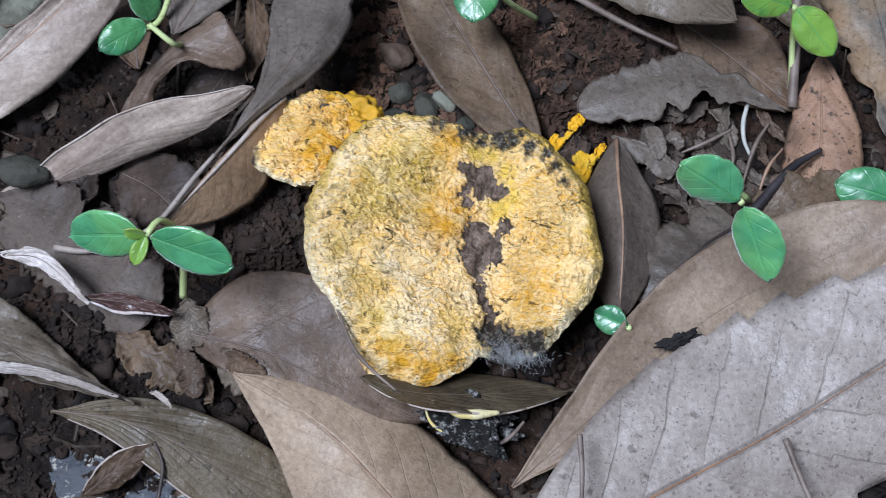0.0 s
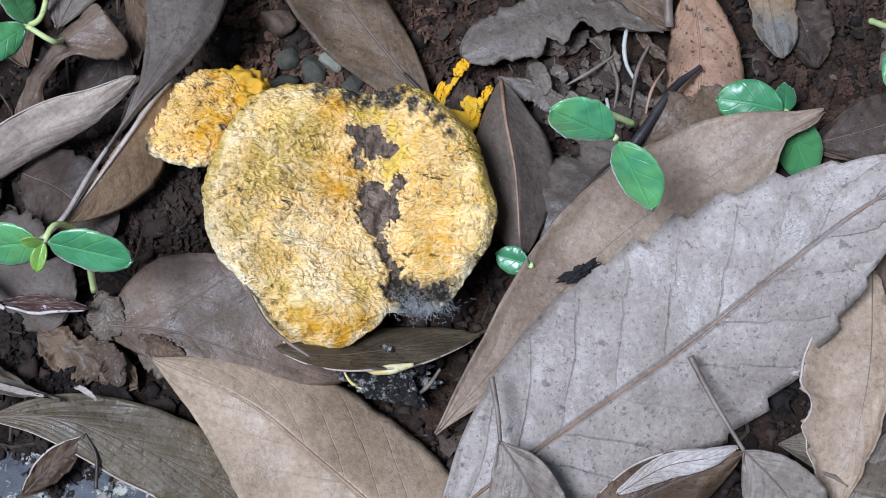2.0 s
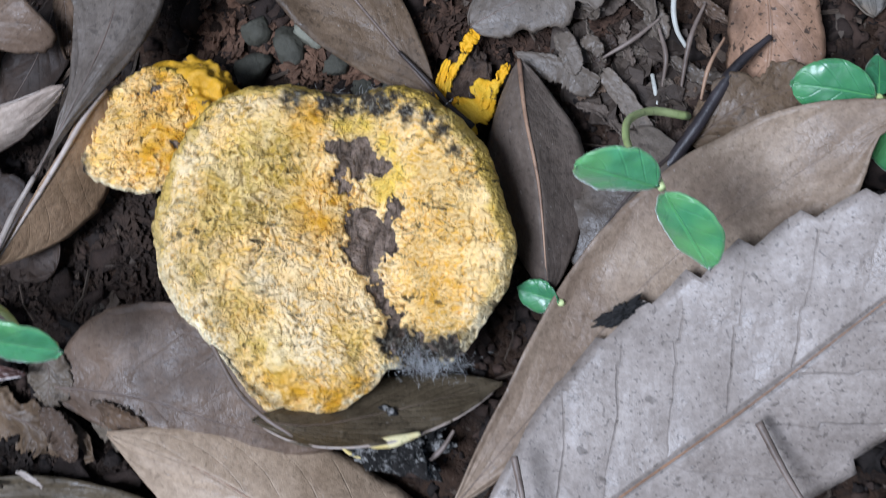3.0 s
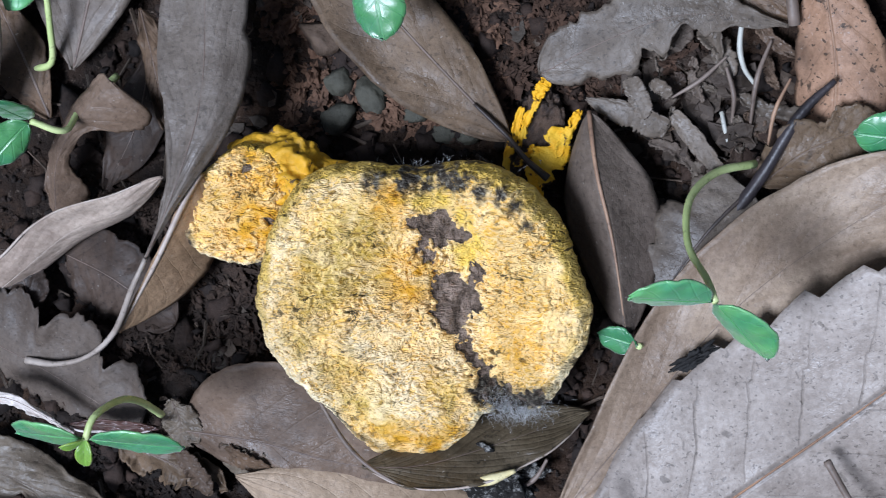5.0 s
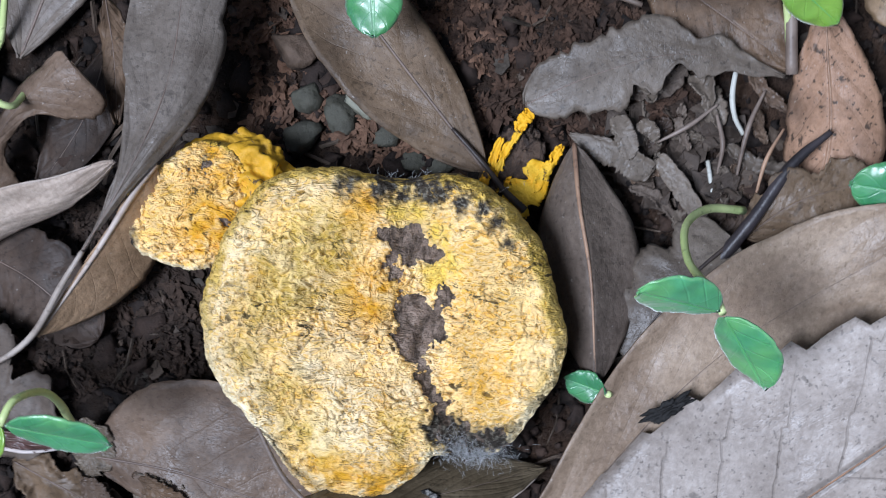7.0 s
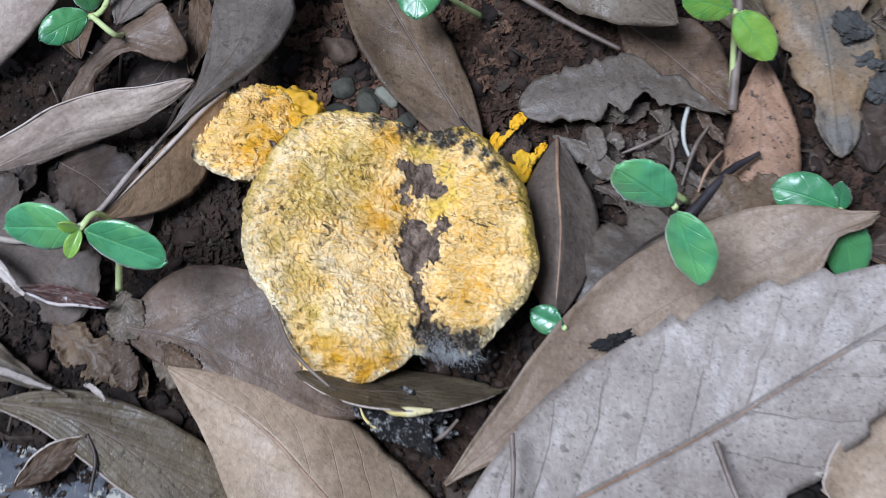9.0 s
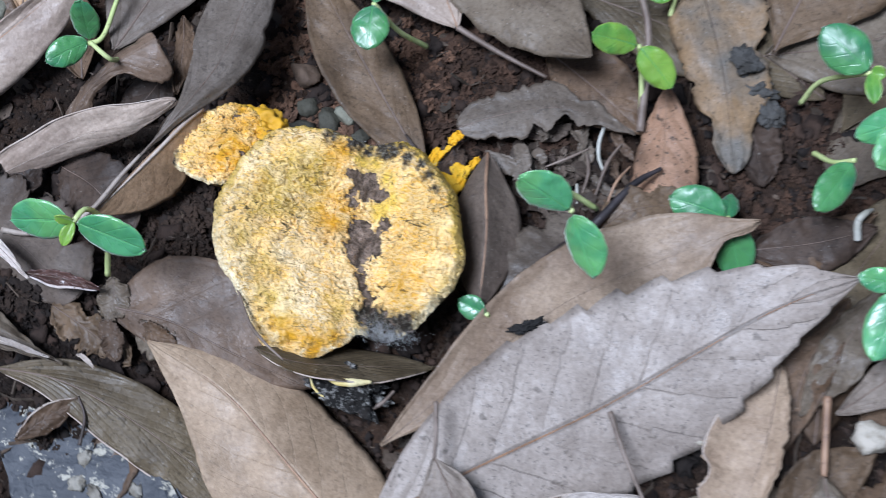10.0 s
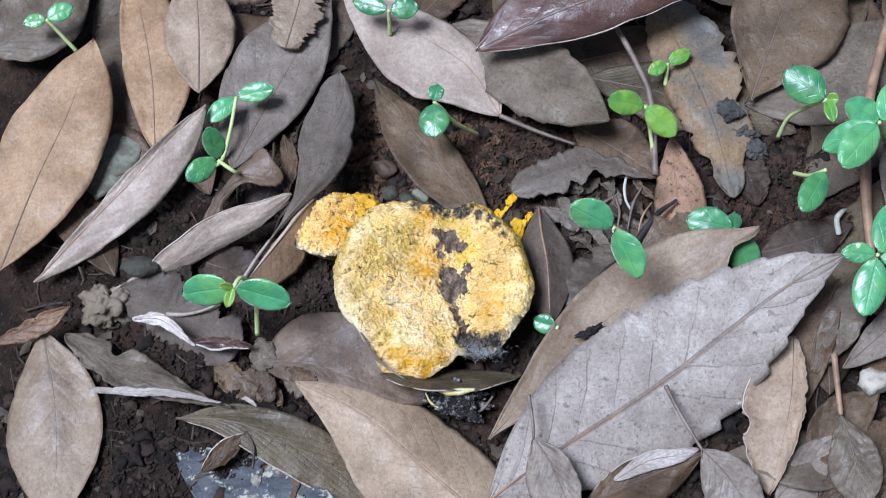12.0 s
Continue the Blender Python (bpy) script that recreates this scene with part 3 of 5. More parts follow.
leaf("crumpled brown leaf half buried among others", UMBER, [(-60.0, -33.0, 12.5), (-50.0, -37.0, 13.0), (-38.0, -42.5, 12.0)],
     (5.5, 6), (6.5, -14), peak=0.5, base=0.45, tip=0.5, torn=0.4, wave=2.4, rib=0.2, bites=((0.35, -1, 0.5, 0.08), (0.7, 1, 0.4, 0.08)))
leaf("torn russet scrap of leaf", RUSSET, [(-47.0, -35.0, 14.5), (-43.0, -38.5, 15.0), (-41.0, -43.0, 14.0)],
     (3.4, 18), (3.8, -22), base=0.4, tip=0.4, torn=0.5, wave=1.6, rib=-1)
leaf("crumpled dark scrap of leaf", BROWN, [(-38.0, -33.2, 15.0), (-32.0, -36.0, 16.0), (-27.0, -38.0, 15.0)],
     (2.6, 25), (3.0, -25), base=0.4, tip=0.4, torn=0.5, wave=1.4, rib=-1)
leaf("thin whitish strip of a curled leaf edge", BLEACHED, [(-84.0, -23.6, 22.0), (-75.3, -23.6, 23.0), (-64.4, -30.1, 21.0)],
     (2.1, 35), (2.3, -47), peak=0.4, base=0.7, tip=1.0, curl=(40, 0), rib=0)
leaf("reddish brown sliver of leaf on dark soil", MAROON, [(-66.6, -28.8, 20.0), (-57.1, -28.5, 21.0), (-47.7, -28.8, 20.0)],
     (1.7, 36), (2.3, -59), base=0.8, tip=0.9, curl=(0, 60), rim=1, rim_width=0.4, rim_material=BLEACHED_RIM, rib=0)
leaf("flat brown leaf with a thin dark midrib", COCOA, [(-94.0, -11.0, 12.0), (-75.2, -18.8, 14.0), (-62.0, -26.0, 14.5), (-54.5, -30.5, 14.0)],
     (15.2, 3), (8.4, -16), peak=0.5, base=0.5, tip=0.3, rib=0.2, torn=0.4, wave=1.8, bites=((0.45, -1, 0.35, 0.05), (0.75, -1, 0.4, 0.06)))
leaf("torn brown leaf scrap on the soil", DULL, [(-46.8, -24.3, 16.0), (-45.6, -29.0, 15.0), (-46.6, -35.0, 13.5)],
     (4.4, 0), (4.2, 1), base=0.5, tip=0.5, torn=0.5, rib=0)
leaf("crumpled grey brown leaf scrap", DULL, [(-38.6, -34.2, 14.0), (-31.7, -36.9, 15.0), (-25.5, -35.9, 14.0)],
     (4.1, 17), (5.4, -22), base=0.5, tip=0.5, torn=0.4, wave=1.5, rib=0)
leaf("pale leaf curled to a narrow trough", PALE, [(-105.3, -11.7, 9.0), (-89.5, -8.9, 12.0), (-77.2, -1.6, 16.0), (-64.4, 7.1, 19.0), (-50.8, 12.6, 24.0), (-42.0, 18.4, 27.0)],
     (6.0, 40), (5.5, -58), peak=0.62, base=1.3, tip=0.7, curl=(10, -30), rib=0, rib_material=RIM, rim=-1)
leaf("torn brown leaf arching over a hole eaten from its side", RUSSET, [(-71.5, 9.0, 9.0), (-68.5, 19.0, 14.0), (-61.5, 27.6, 19.0), (-52.8, 35.0, 22.0)],
     (3.2, -14), (10.5, -16), peak=0.93, base=0.28, tip=0.18, torn=0.14, rib=0, curl=(-15, -30), wave=1.2, bites=((0.5, 1, 0.8, 0.27),), n=90)
leaf("broad dark leaf lying flat under a long stalk", ROT_AND_SHADE, [(-69.5, 2.0, 10.0), (-59.0, -2.4, 12.0), (-48.0, -11.2, 10.0)],
     (8.9, 0), (9.1, -3), peak=0.5, base=0.35, tip=0.5, rib=0.2, torn=0.2)
leaf("grey brown leaf edge under a curled leaf", ROT_AND_SHADE, [(-76.3, -9.5, 13.0), (-76.5, -2.9, 14.0), (-81.9, 3.5, 14.0)],
     (4.3, -9), (4.9, 0), rib=0.2, torn=0.2)
leaf("narrow dark leaf beside a long grey one", BROWN, [(-51.8, 47.9, 10.0), (-48.4, 37.7, 13.0), (-47.0, 25.9, 12.0)],
     (3.1, -13), (2.4, 1), base=0.5, tip=0.8, rib=0.2)
# Coloured darker than its neighbours for the shade of the hollow.
leaf("brown leaf under others, coloured dark for the shade it lies in", ROT_AND_SHADE, [(-52.3, 39.6, 5.0), (-55.0, 26.6, 7.0), (-63.0, 13.7, 5.0)],
     (5.5, -10), (6.5, -6), rib=0.2, wave=1.5)

# leaves behind the mushroom
leaf("dark grey leaf under two seedlings", TAUPE, [(-67.8, 36.9, 6.0), (-59.9, 59.2, 8.0), (-50.3, 84.4, 10.0), (-44.6, 104.9, 10.0)],
     (18.5, 1), (11.3, -5), peak=0.5, rib=0.5)
leaf("reddish brown leaf lying deep among others", BROWN, [(-73.7, 27.8, 5.0), (-78.2, 41.2, 7.0), (-84.2, 54.0, 7.0)],
     (7.9, 1), (4.5, -10), peak=0.5)
leaf("pale pinkish leaf folded along its midrib", PALE, [(-122.8, -7.6, 8.0), (-104.0, 15.2, 14.0), (-88.1, 33.5, 19.0), (-75.5, 51.3, 21.0)],
     (3.0, 30), (10.7, -19), peak=0.55, base=0.8, tip=0.7, rib=0.5, rib_material=RIB)
leaf("broad tan leaf with an upturned tip", RUST, [(-134.1, -4.9, 9.0), (-128.2, 23.2, 13.0), (-121.2, 50.9, 16.0), (-118.6, 76.3, 17.0)],
     (18.2, -6), (16.9, 0), peak=0.5, base=0.8, tip=0.8, rib=0.5)
leaf("pinkish brown leaf tucked under a pale one", RUST, [(-93.3, 41.5, 8.0), (-98.9, 68.1, 11.0), (-108.1, 95.2, 13.0), (-113.7, 108.8, 13.0)],
     (9.1, -5), (13.5, -2), peak=0.45, base=0.7, tip=0.7, rib=0.3)
leaf("dull tan leaf with a dark line along its middle", TAN, [(-81.5, 60.9, 12.0), (-84.8, 82.2, 14.0), (-90.6, 108.4, 15.0)],
     (11.8, -6), (12.4, -5), peak=0.5, rib=0.5)
leaf("small yellowish torn leaf end", TAN, [(-55.2, 78.3, 14.0), (-53.4, 92.0, 15.0), (-51.9, 107.8, 15.0)],
     (9.2, 2), (9.5, -6), base=0.4, tip=0.5, torn=0.4)
leaf("grey leaf at the edge of the litter", DULL, [(-156.2, 73.4, 10.0), (-142.5, 85.2, 12.0), (-126.9, 104.3, 12.0)],
     (16.3, 1), (14.5, -4), rib=0.3)
leaf("pinkish leaf with a long thin stalk", PALE, [(16.1, 60.3, 8.0), (4.8, 75.8, 11.0), (-12.7, 86.5, 13.0), (-41.1, 104.5, 14.0)],
     (19.6, -5), (9.7, 1), stalk=[(40.5, 52.9, 5.0), (28.0, 56.5, 6.0), (16.1, 60.3, 8.0)], peak=0.4, base=0.8, tip=0.9, rib=0.3, rib_material=RIB)
leaf("pinkish brown leaf with a toothed edge and pointed tip", DULL, [(-4.4, 91.8, 9.0), (23.2, 74.8, 14.0), (51.0, 52.9, 21.0)],
     (12.3, 3), (14.7, -9), peak=0.55, base=0.5, tip=0.8, teeth=8, tooth=0.06, rib=0.3)
leaf("dark maroon leaf arched with an orange underside edge", MAROON, [(7.8, 75.2, 22.0), (35.1, 87.7, 29.0), (60.8, 97.1, 31.0), (85.1, 102.5, 28.0)],
     (18.4, 6), (10.9, -25), peak=0.5, rib=0, rim=1, curl=(0, -30))
leaf("mottled orange and grey decaying leaf", MOTTLED, [(63.0, 113.0, 6.0), (68.5, 96.0, 7.5), (77.0, 78.0, 7.5), (84.0, 61.0, 6.0), (90.5, 38.0, 3.0)],
     (15.5, 0), (11.0, -4), peak=0.45, base=0.6, tip=0.6, torn=0.35, wave=1.6, rib=0, bites=((0.62, -1, 0.35, 0.05), (0.86, -1, 0.35, 0.06), (0.86, 1, 0.2, 0.04)))
leaf("blackened leaf rotting into the soil", ROT_AND_SHADE, [(88.0, 58.0, 2.2), (94.0, 48.0, 2.4), (98.0, 37.0, 1.0)],
     (7.0, -8), (6.0, -8), peak=0.5, base=0.6, tip=0.6, torn=0.25, wave=2.0, rib=0)
leaf("broad brown leaf with a dark midrib", UMBER, [(94.3, 70.5, 7.0), (99.4, 88.4, 9.0), (105.9, 110.6, 12.0), (110.2, 126.4, 12.0)],
     (15.9, -3), (21.7, 4), peak=0.55, base=1.25, tip=0.6, rib=0.6)
leaf("grey brown leaf under the seedlings", DULL, [(92.9, 71.6, 3.0), (116.3, 79.5, 4.0), (137.8, 95.2, 6.0), (150.3, 104.1, 6.0)],
     (13.9, 2), (15.8, -0), rib=0.3)
leaf("large smooth grey leaf", TAUPE, [(141.9, 25.3, 6.0), (144.6, 48.0, 8.0), (147.8, 70.3, 9.0)],
     (11.4, 2), (12.6, -1), rib=0.3)
leaf("brown leaf buried in the soil", BROWN, [(96.0, 18.1, 3.0), (110.9, 24.8, 5.0), (125.5, 33.9, 5.0)],
     (4.1, 0), (9.1, -6), rib=0.3)
leaf("orange brown leaf with black specks", ORANGE, [(70.2, 55.0, 9.0), (71.6, 45.0, 8.0), (73.0, 33.0, 6.5), (71.6, 15.5, 3.5)],
     (9.4, -4), (8.6, -26), peak=0.6, base=0.8, tip=0.45, torn=0.1, wave=1.2, rib=0.25, rib_material=RIB, curl=(-10, -20))
leaf("dark rotting brown leaf over the end of an orange one", UMBER, [(60.5, 15.0, 6.0), (67.5, 20.6, 9.0), (75.5, 24.0, 8.5), (81.0, 25.0, 7.0)],
     (6.2, 4), (7.5, -12), peak=0.5, base=0.5, tip=0.4, torn=0.4, wave=1.2, rib=0, bites=((0.6, -1, 0.4, 0.08),))
leaf("ragged grey tan leaf with a torn edge", SCRAP, [(22.0, 34.6, 5.5), (34.0, 40.4, 7.5), (48.3, 44.6, 7.5), (65.0, 42.2, 5.0)],
     (8.2, 0), (7.6, -6), peak=0.36, base=0.5, tip=1.2, torn=0.3, wave=0.6, rib=0, curl=(0, -6), bites=((0.3, -1, 0.25, 0.05), (0.42, 1, 0.5, 0.04), (0.6, 1, 0.75, 0.07), (0.82, 1, 0.35, 0.06), (0.66, -1, 0.35, 0.05)))
leaf("brown leaf lying under a ragged leaf", BROWN, [(39.0, 61.3, 3.0), (52.7, 53.0, 4.0), (67.6, 43.4, 3.0)],
     (10.0, 1), (9.0, 0), rib=0.3)
leaf("flat grey piece of broken leaf on dark soil", SCRAP, [(30.0, 30.2, 5.0), (36.6, 28.4, 5.4), (44.4, 25.2, 4.0)],
     (1.6, 0), (3.6, -6), peak=0.7, base=0.6, tip=0.14, torn=0.4, wave=0.5, rib=-1)
leaf("flat grey piece of broken leaf on dark soil", SCRAP, [(37.2, 33.6, 5.0), (38.6, 30.4, 5.6), (40.4, 26.6, 5.2)],
     (2.6, 0), (1.4, 8), peak=0.5, base=0.14, tip=0.2, torn=0.4, wave=0.4, rib=-1)
leaf("flat grey piece of broken leaf on dark soil", SCRAP, [(41.4, 32.8, 4.4), (43.2, 32.0, 5.2), (44.6, 30.4, 4.4)],
     (1.3, 10), (1.6, -8), peak=0.5, base=0.14, tip=0.2, torn=0.4, wave=0.4, rib=-1)
leaf("narrow grey strip of leaf", SCRAP, [(45.2, 27.4, 4.0), (49.2, 22.6, 4.6), (53.4, 17.0, 4.0)],
     (1.7, 9), (1.9, 1), base=0.14, tip=0.2, torn=0.2, wave=0.5, rib=-1)

# leaves in front, to the right
leaf("brown leaf with torn and curled edges", TAN, [(108.6, -9.2, 8.0), (107.6, -31.6, 9.0), (102.4, -57.0, 6.0)],
     (5.9, 21), (13.9, -7), peak=0.5, base=0.6, tip=0.7, torn=0.3, rib=0.2, rim=1, curl=(50, 40))
leaf("dark brown leaf under the tip of a grey leaf", BROWN, [(121.8, 10.9, 6.0), (114.5, -8.8, 6.0), (112.6, -28.9, 3.0)],
     (6.5, 13), (7.2, -7), rib=0.3)
leaf("narrow grey leaf lying across a brown one", DULL, [(128.2, 14.0, 9.0), (122.1, -1.3, 8.0), (114.8, -19.6, 6.0)],
     (7.3, -1), (5.5, -8), rib=0.2, torn=0.15)
leaf("long grey leaf at the edge", TAUPE, [(122.9, -17.3, 6.0), (139.4, -1.0, 8.0), (156.4, 14.3, 9.0)],
     (5.1, -1), (7.4, -8), rib=0.3)
leaf("brown leaf beneath a seedling", BROWN, [(132.4, 1.2, 4.0), (143.7, 16.3, 6.0), (158.7, 30.0, 6.0)],
     (9.8, 0), (11.2, -4), rib=0.3)
leaf("grey leaf with an upright reddish stalk", DULL, [(121.8, -33.0, 9.0), (125.2, -43.7, 9.0), (128.6, -60.5, 6.0)],
     (7.2, -1), (7.8, -6), stalk=[(119.6, -15.1, 11.0), (120.7, -24.1, 10.0), (121.8, -33.0, 9.0)], peak=0.6, rib=0.5, stalk_material=RIB, stalk_radii=(1.0, 0.8))
leaf("dull brown leaf partly buried", UMBER, [(112.6, -43.8, 4.0), (121.1, -34.2, 5.0), (133.6, -23.3, 6.0)],
     (6.8, 8), (7.9, -1), rib=0.2)
leaf("greenish grey leaf fragment", TAUPE, [(104.2, -58.3, 3.0), (114.9, -45.3, 4.0), (127.5, -36.7, 4.0)],
     (5.1, 14), (11.5, 0), rib=0.2)
leaf("small grey leaf with a thin upright stalk", TAUPE, [(36.4, -50.3, 20.0), (42.6, -58.6, 19.0), (50.7, -74.4, 15.0)],
     (5.5, -8), (9.4, -1), stalk=[(33.9, -38.1, 21.0), (35.5, -44.7, 20.5), (36.4, -50.5, 20.0)], peak=0.5, rib=0.3, stalk_radii=(0.6, 0.4))
leaf("small pale leaf with a long thin stalk", TAUPE, [(83.2, -48.6, 15.0), (90.8, -55.5, 14.0), (101.4, -68.8, 10.0)],
     (6.8, 5), (9.5, -7), stalk=[(72.1, -30.9, 17.0), (76.8, -39.2, 16.5), (83.2, -48.6, 15.0)], peak=0.5, rib=0.3, stalk_radii=(0.7, 0.4))
leaf("brown leaf with a pale curled rim", BROWN, [(51.5, -65.0, 8.0), (66.1, -56.7, 9.0), (83.7, -48.0, 11.0)],
     (6.4, 9), (9.2, -29), rib=0, rim=-1)
# Coloured dark for the shade in the gap behind the tip.
leaf("brown leaf behind the tip of a grey leaf, darkened as shade", ROT_AND_SHADE, [(97.0, 18.6, 4.0), (112.6, 23.4, 6.0), (125.9, 30.0, 6.0)],
     (6.7, -0), (7.9, -15), rib=0.2)
leaf("pale curled rim of a brown leaf", BLEACHED, [(59.3, -57.7, 10.0), (68.2, -52.2, 12.5), (76.3, -50.0, 13.0), (82.2, -47.4, 12.0)],
     (2.5, 24), (3.3, -28), base=0.6, tip=0.7, rib=0, curl=(30, -30), torn=0.1, wave=0.4)

# leaves in front, to the left
leaf("smooth tan leaf with a soft fold", TAN, [(-113.9, -26.3, 14.0), (-106.8, -45.3, 12.0), (-102.6, -65.1, 9.0), (-100.2, -84.9, 8.0)],
     (14.0, -8), (17.0, -5), peak=0.5, rib=0.15)
leaf("narrow orange brown curled leaf", ORANGE, [(-127.5, -31.4, 15.0), (-115.8, -25.3, 17.0), (-105.6, -18.9, 18.0)],
     (2.3, 23), (4.2, -27), rib=0, curl=(50, 30))
leaf("small brown leaf lying on a dark stone", BROWN, [(-57.4, -66.1, 15.0), (-51.6, -59.5, 16.0), (-45.9, -53.6, 16.0)],
     (2.7, 22), (3.3, -18), stalk=[(-46.2, -53.4, 16.0), (-43.5, -57.6, 15.5), (-42.8, -64.0, 15.0)], stalk_radii=(0.3, 0.45), stalk_material=DARK_STALK, rib=0, rim=-1)

# seedlings
seedling("seedling with two glossy round leaves on a bent stem", (55.3, 1.8, 49.0), [(59.6, 19.0, 10.0), (53.5, 18.3, 18.0), (49.9, 14.8, 28.0), (50.4, 9.0, 38.0), (53.9, 4.7, 46.0)],
         [((43.4, 3.7, 57.4), 5.3, -4, 0.2), ((62.5, -8.6, 40.0), 5.2, -4, 0.3, (-0.38, -0.78, 0.57))], GREEN, facing=(0.22, -0.86, 0.44))
seedling("seedling with two pale green leaves and small buds", (-48.3, -23.2, 49.0), [(-46.3, -25.6, 22.0), (-45.4, -20.5, 33.0), (-45.6, -18.4, 41.0), (-47.0, -19.6, 48.0)],
         [((-63.8, -23.9, 43.6), 5.2, 6, 0.3), ((-32.4, -25.0, 45.4), 5.0, 6, 0.3)], GREEN, buds=[((-49.6, -28.4, 47.0), 1.6), ((-51.5, -24.0, 52.0), 1.3)], facing=(0.0, -0.78, 0.6))
seedling("seedling with glossy leaves beside an orange leaf", (90.2, 22.6, 12.0), [(93.4, 23.3, 3.0)],
         [((76.0, 24.4, 13.0), 5.0, 5, 0.8), ((90.6, 30.4, 8.0), 2.4, 0, 0.4), ((96.6, 11.4, 2.0), 5.0, 5, 0.4)], DEEP)
seedling("young yellow green seedling with two oval leaves", (61.7, 54.9, 27.0), [(65.5, 47.5, 5.0), (63.5, 54.3, 14.0)],
         [((50.6, 52.6, 33.0), 3.9, 5, 0.3), ((71.3, 48.7, 21.0), 4.2, 0, 0.3)], LIME)
seedling("tiny yellow green seedling", (67.9, 80.2, 12.0), [(67.6, 76.5, 5.0)],
         [((62.1, 76.1, 12.0), 2.3, 10, 0.3), ((74.8, 84.8, 12.0), 2.4, 10, 0.3)], LIME)
seedling("seedling with a drooping blue green leaf", (-2.5, 52.9, 27.0), [(9.1, 55.4, 4.0), (3.2, 51.9, 17.0)],
         [((-1.5, 41.5, 25.0), 4.9, 0, 0.5), ((-1.8, 58.4, 28.0), 2.6, 20, 0.5)], DEEP)
seedling("seedling with two green leaves on a slender stem", (-67.4, 57.1, 17.0), [(-77.0, 37.1, 5.0), (-71.2, 38.4, 8.0), (-68.6, 45.3, 13.0)],
         [((-75.4, 48.3, 16.0), 3.2, 5, 0.5), ((-55.6, 60.1, 18.0), 3.2, 5, 0.5)], GREEN)
seedling("seedling with two round dark green leaves", (-66.4, 28.5, 27.0), [(-58.0, 35.6, 8.0), (-61.3, 30.0, 17.0), (-61.4, 26.5, 24.0)],
         [((-66.5, 32.4, 40.0), 3.6, 5, 0.5), ((-74.5, 20.7, 28.0), 3.7, 0, 0.5)], DEEP, facing=(0.1, -0.6, 0.8))
seedling("small green seedling at the edge", (-133.9, 80.1, 22.0), [(-126.5, 76.1, 10.0)],
         [((-141.1, 78.0, 22.0), 2.4, 5, 0.4), ((-126.2, 85.4, 22.0), 3.2, 5, 0.4)], GREEN)
seedling("seedling with two blunt dark leaves", (-20.8, 86.4, 26.0), [(-21.7, 85.4, 14.0)],
         [((-32.7, 89.3, 26.0), 3.4, 0, 0.4), ((-11.5, 87.7, 26.0), 3.6, 0, 0.4)], DEEP)
seedling("seedling with a broad round leaf and yellow buds", (114.2, 53.9, 37.0), [(103.2, 59.2, 5.0), (105.9, 59.5, 18.0)],
         [((101.5, 61.5, 39.0), 5.8, -5, 0.6)], DEEP, buds=[((117.3, 53.5, 38.0), 2.0), ((116.1, 46.5, 37.0), 2.0)])
seedling("seedling with large glossy green leaves", (128.2, 44.1, 42.0), [(135.3, 59.6, 6.0), (131.7, 52.5, 24.0)],
         [((138.1, 58.3, 42.0), 5.6, 0, 0.8), ((117.8, 29.3, 42.0), 5.2, 0, 0.8), ((120.1, 55.8, 34.0), 4.4, 0, 0.4), ((113.7, 40.0, 32.0), 4.4, 0, 0.4)], GREEN)
seedling("seedling with small round leaves", (115.9, 38.9, 22.0), [(108.3, 46.1, 6.0), (111.9, 40.6, 15.0)],
         [((109.2, 24.6, 22.0), 4.2, 0, 0.4)], DEEP)
seedling("leafy seedling with several glossy leaves", (128.8, 6.9, 32.0), [(134.5, 16.2, 8.0), (131.7, 11.5, 20.0)],
         [((137.8, 24.3, 33.0), 5.8, 0, 0.8), ((119.0, 6.4, 33.0), 3.0, 5, 0.6), ((143.6, 2.3, 31.0), 3.0, 5, 0.6), ((125.9, -9.5, 26.0), 5.0, 0, 0.6)], GREEN)
seedling("single small green leaf beside the mushroom", (39.8, -12.9, 12.0), [(41.4, -13.1, 5.0)],
         [((32.7, -10.9, 11.5), 3.0, 15, -0.3)], DEEP)

# stalks and roots
twig("dark_twig", "blackish rotting stalk leaning on an orange leaf", "twig", DARK_TWIG, [(51.5, 5.0, 4.0), (57.0, 11.5, 7.5), (61.6, 18.2, 9.0), (67.0, 27.2, 9.5), (72.8, 33.0, 9.0)], (1.2, 1.2, 1.1, 1.0, 0.5))
twig("leaf_stalk", "grey upright leaf stalk beside a young seedling", "twig", TWIG, [(48.8, 94.1, 16.0), (57.8, 78.8, 14.0), (63.3, 65.7, 12.0), (66.0, 42.4, 7.0)], (0.9, 0.9, 1.1))
twig("dry_stalk", "thick tan dry stalk among the seedlings", "twig", RIB, [(131.4, 15.9, 6.0), (129.1, 41.2, 10.0), (130.0, 69.1, 12.0), (137.0, 102.4, 14.0)], (1.3, 1.8, 1.7, 1.6))
twig("root", "white thread-like root in the soil", "root", WHITE_ROOT, [(57.2, 44.3, 3.0), (56.7, 39.1, 3.5), (57.4, 35.2, 3.0), (59.1, 32.4, 2.0)], (0.45, 0.5, 0.4))
twig("root", "white thread-like root in the soil", "root", WHITE_ROOT, [(53.5, 27.5, 2.0), (54.1, 24.6, 2.5), (54.7, 21.6, 2.0)], (0.4, 0.4))
twig("root", "white hooked root tip", "root", WHITE_ROOT, [(121.7, 26.0, 6.0), (120.7, 29.4, 9.0), (122.2, 32.0, 9.0), (124.0, 34.4, 6.0)], (0.9, 0.9, 0.5))
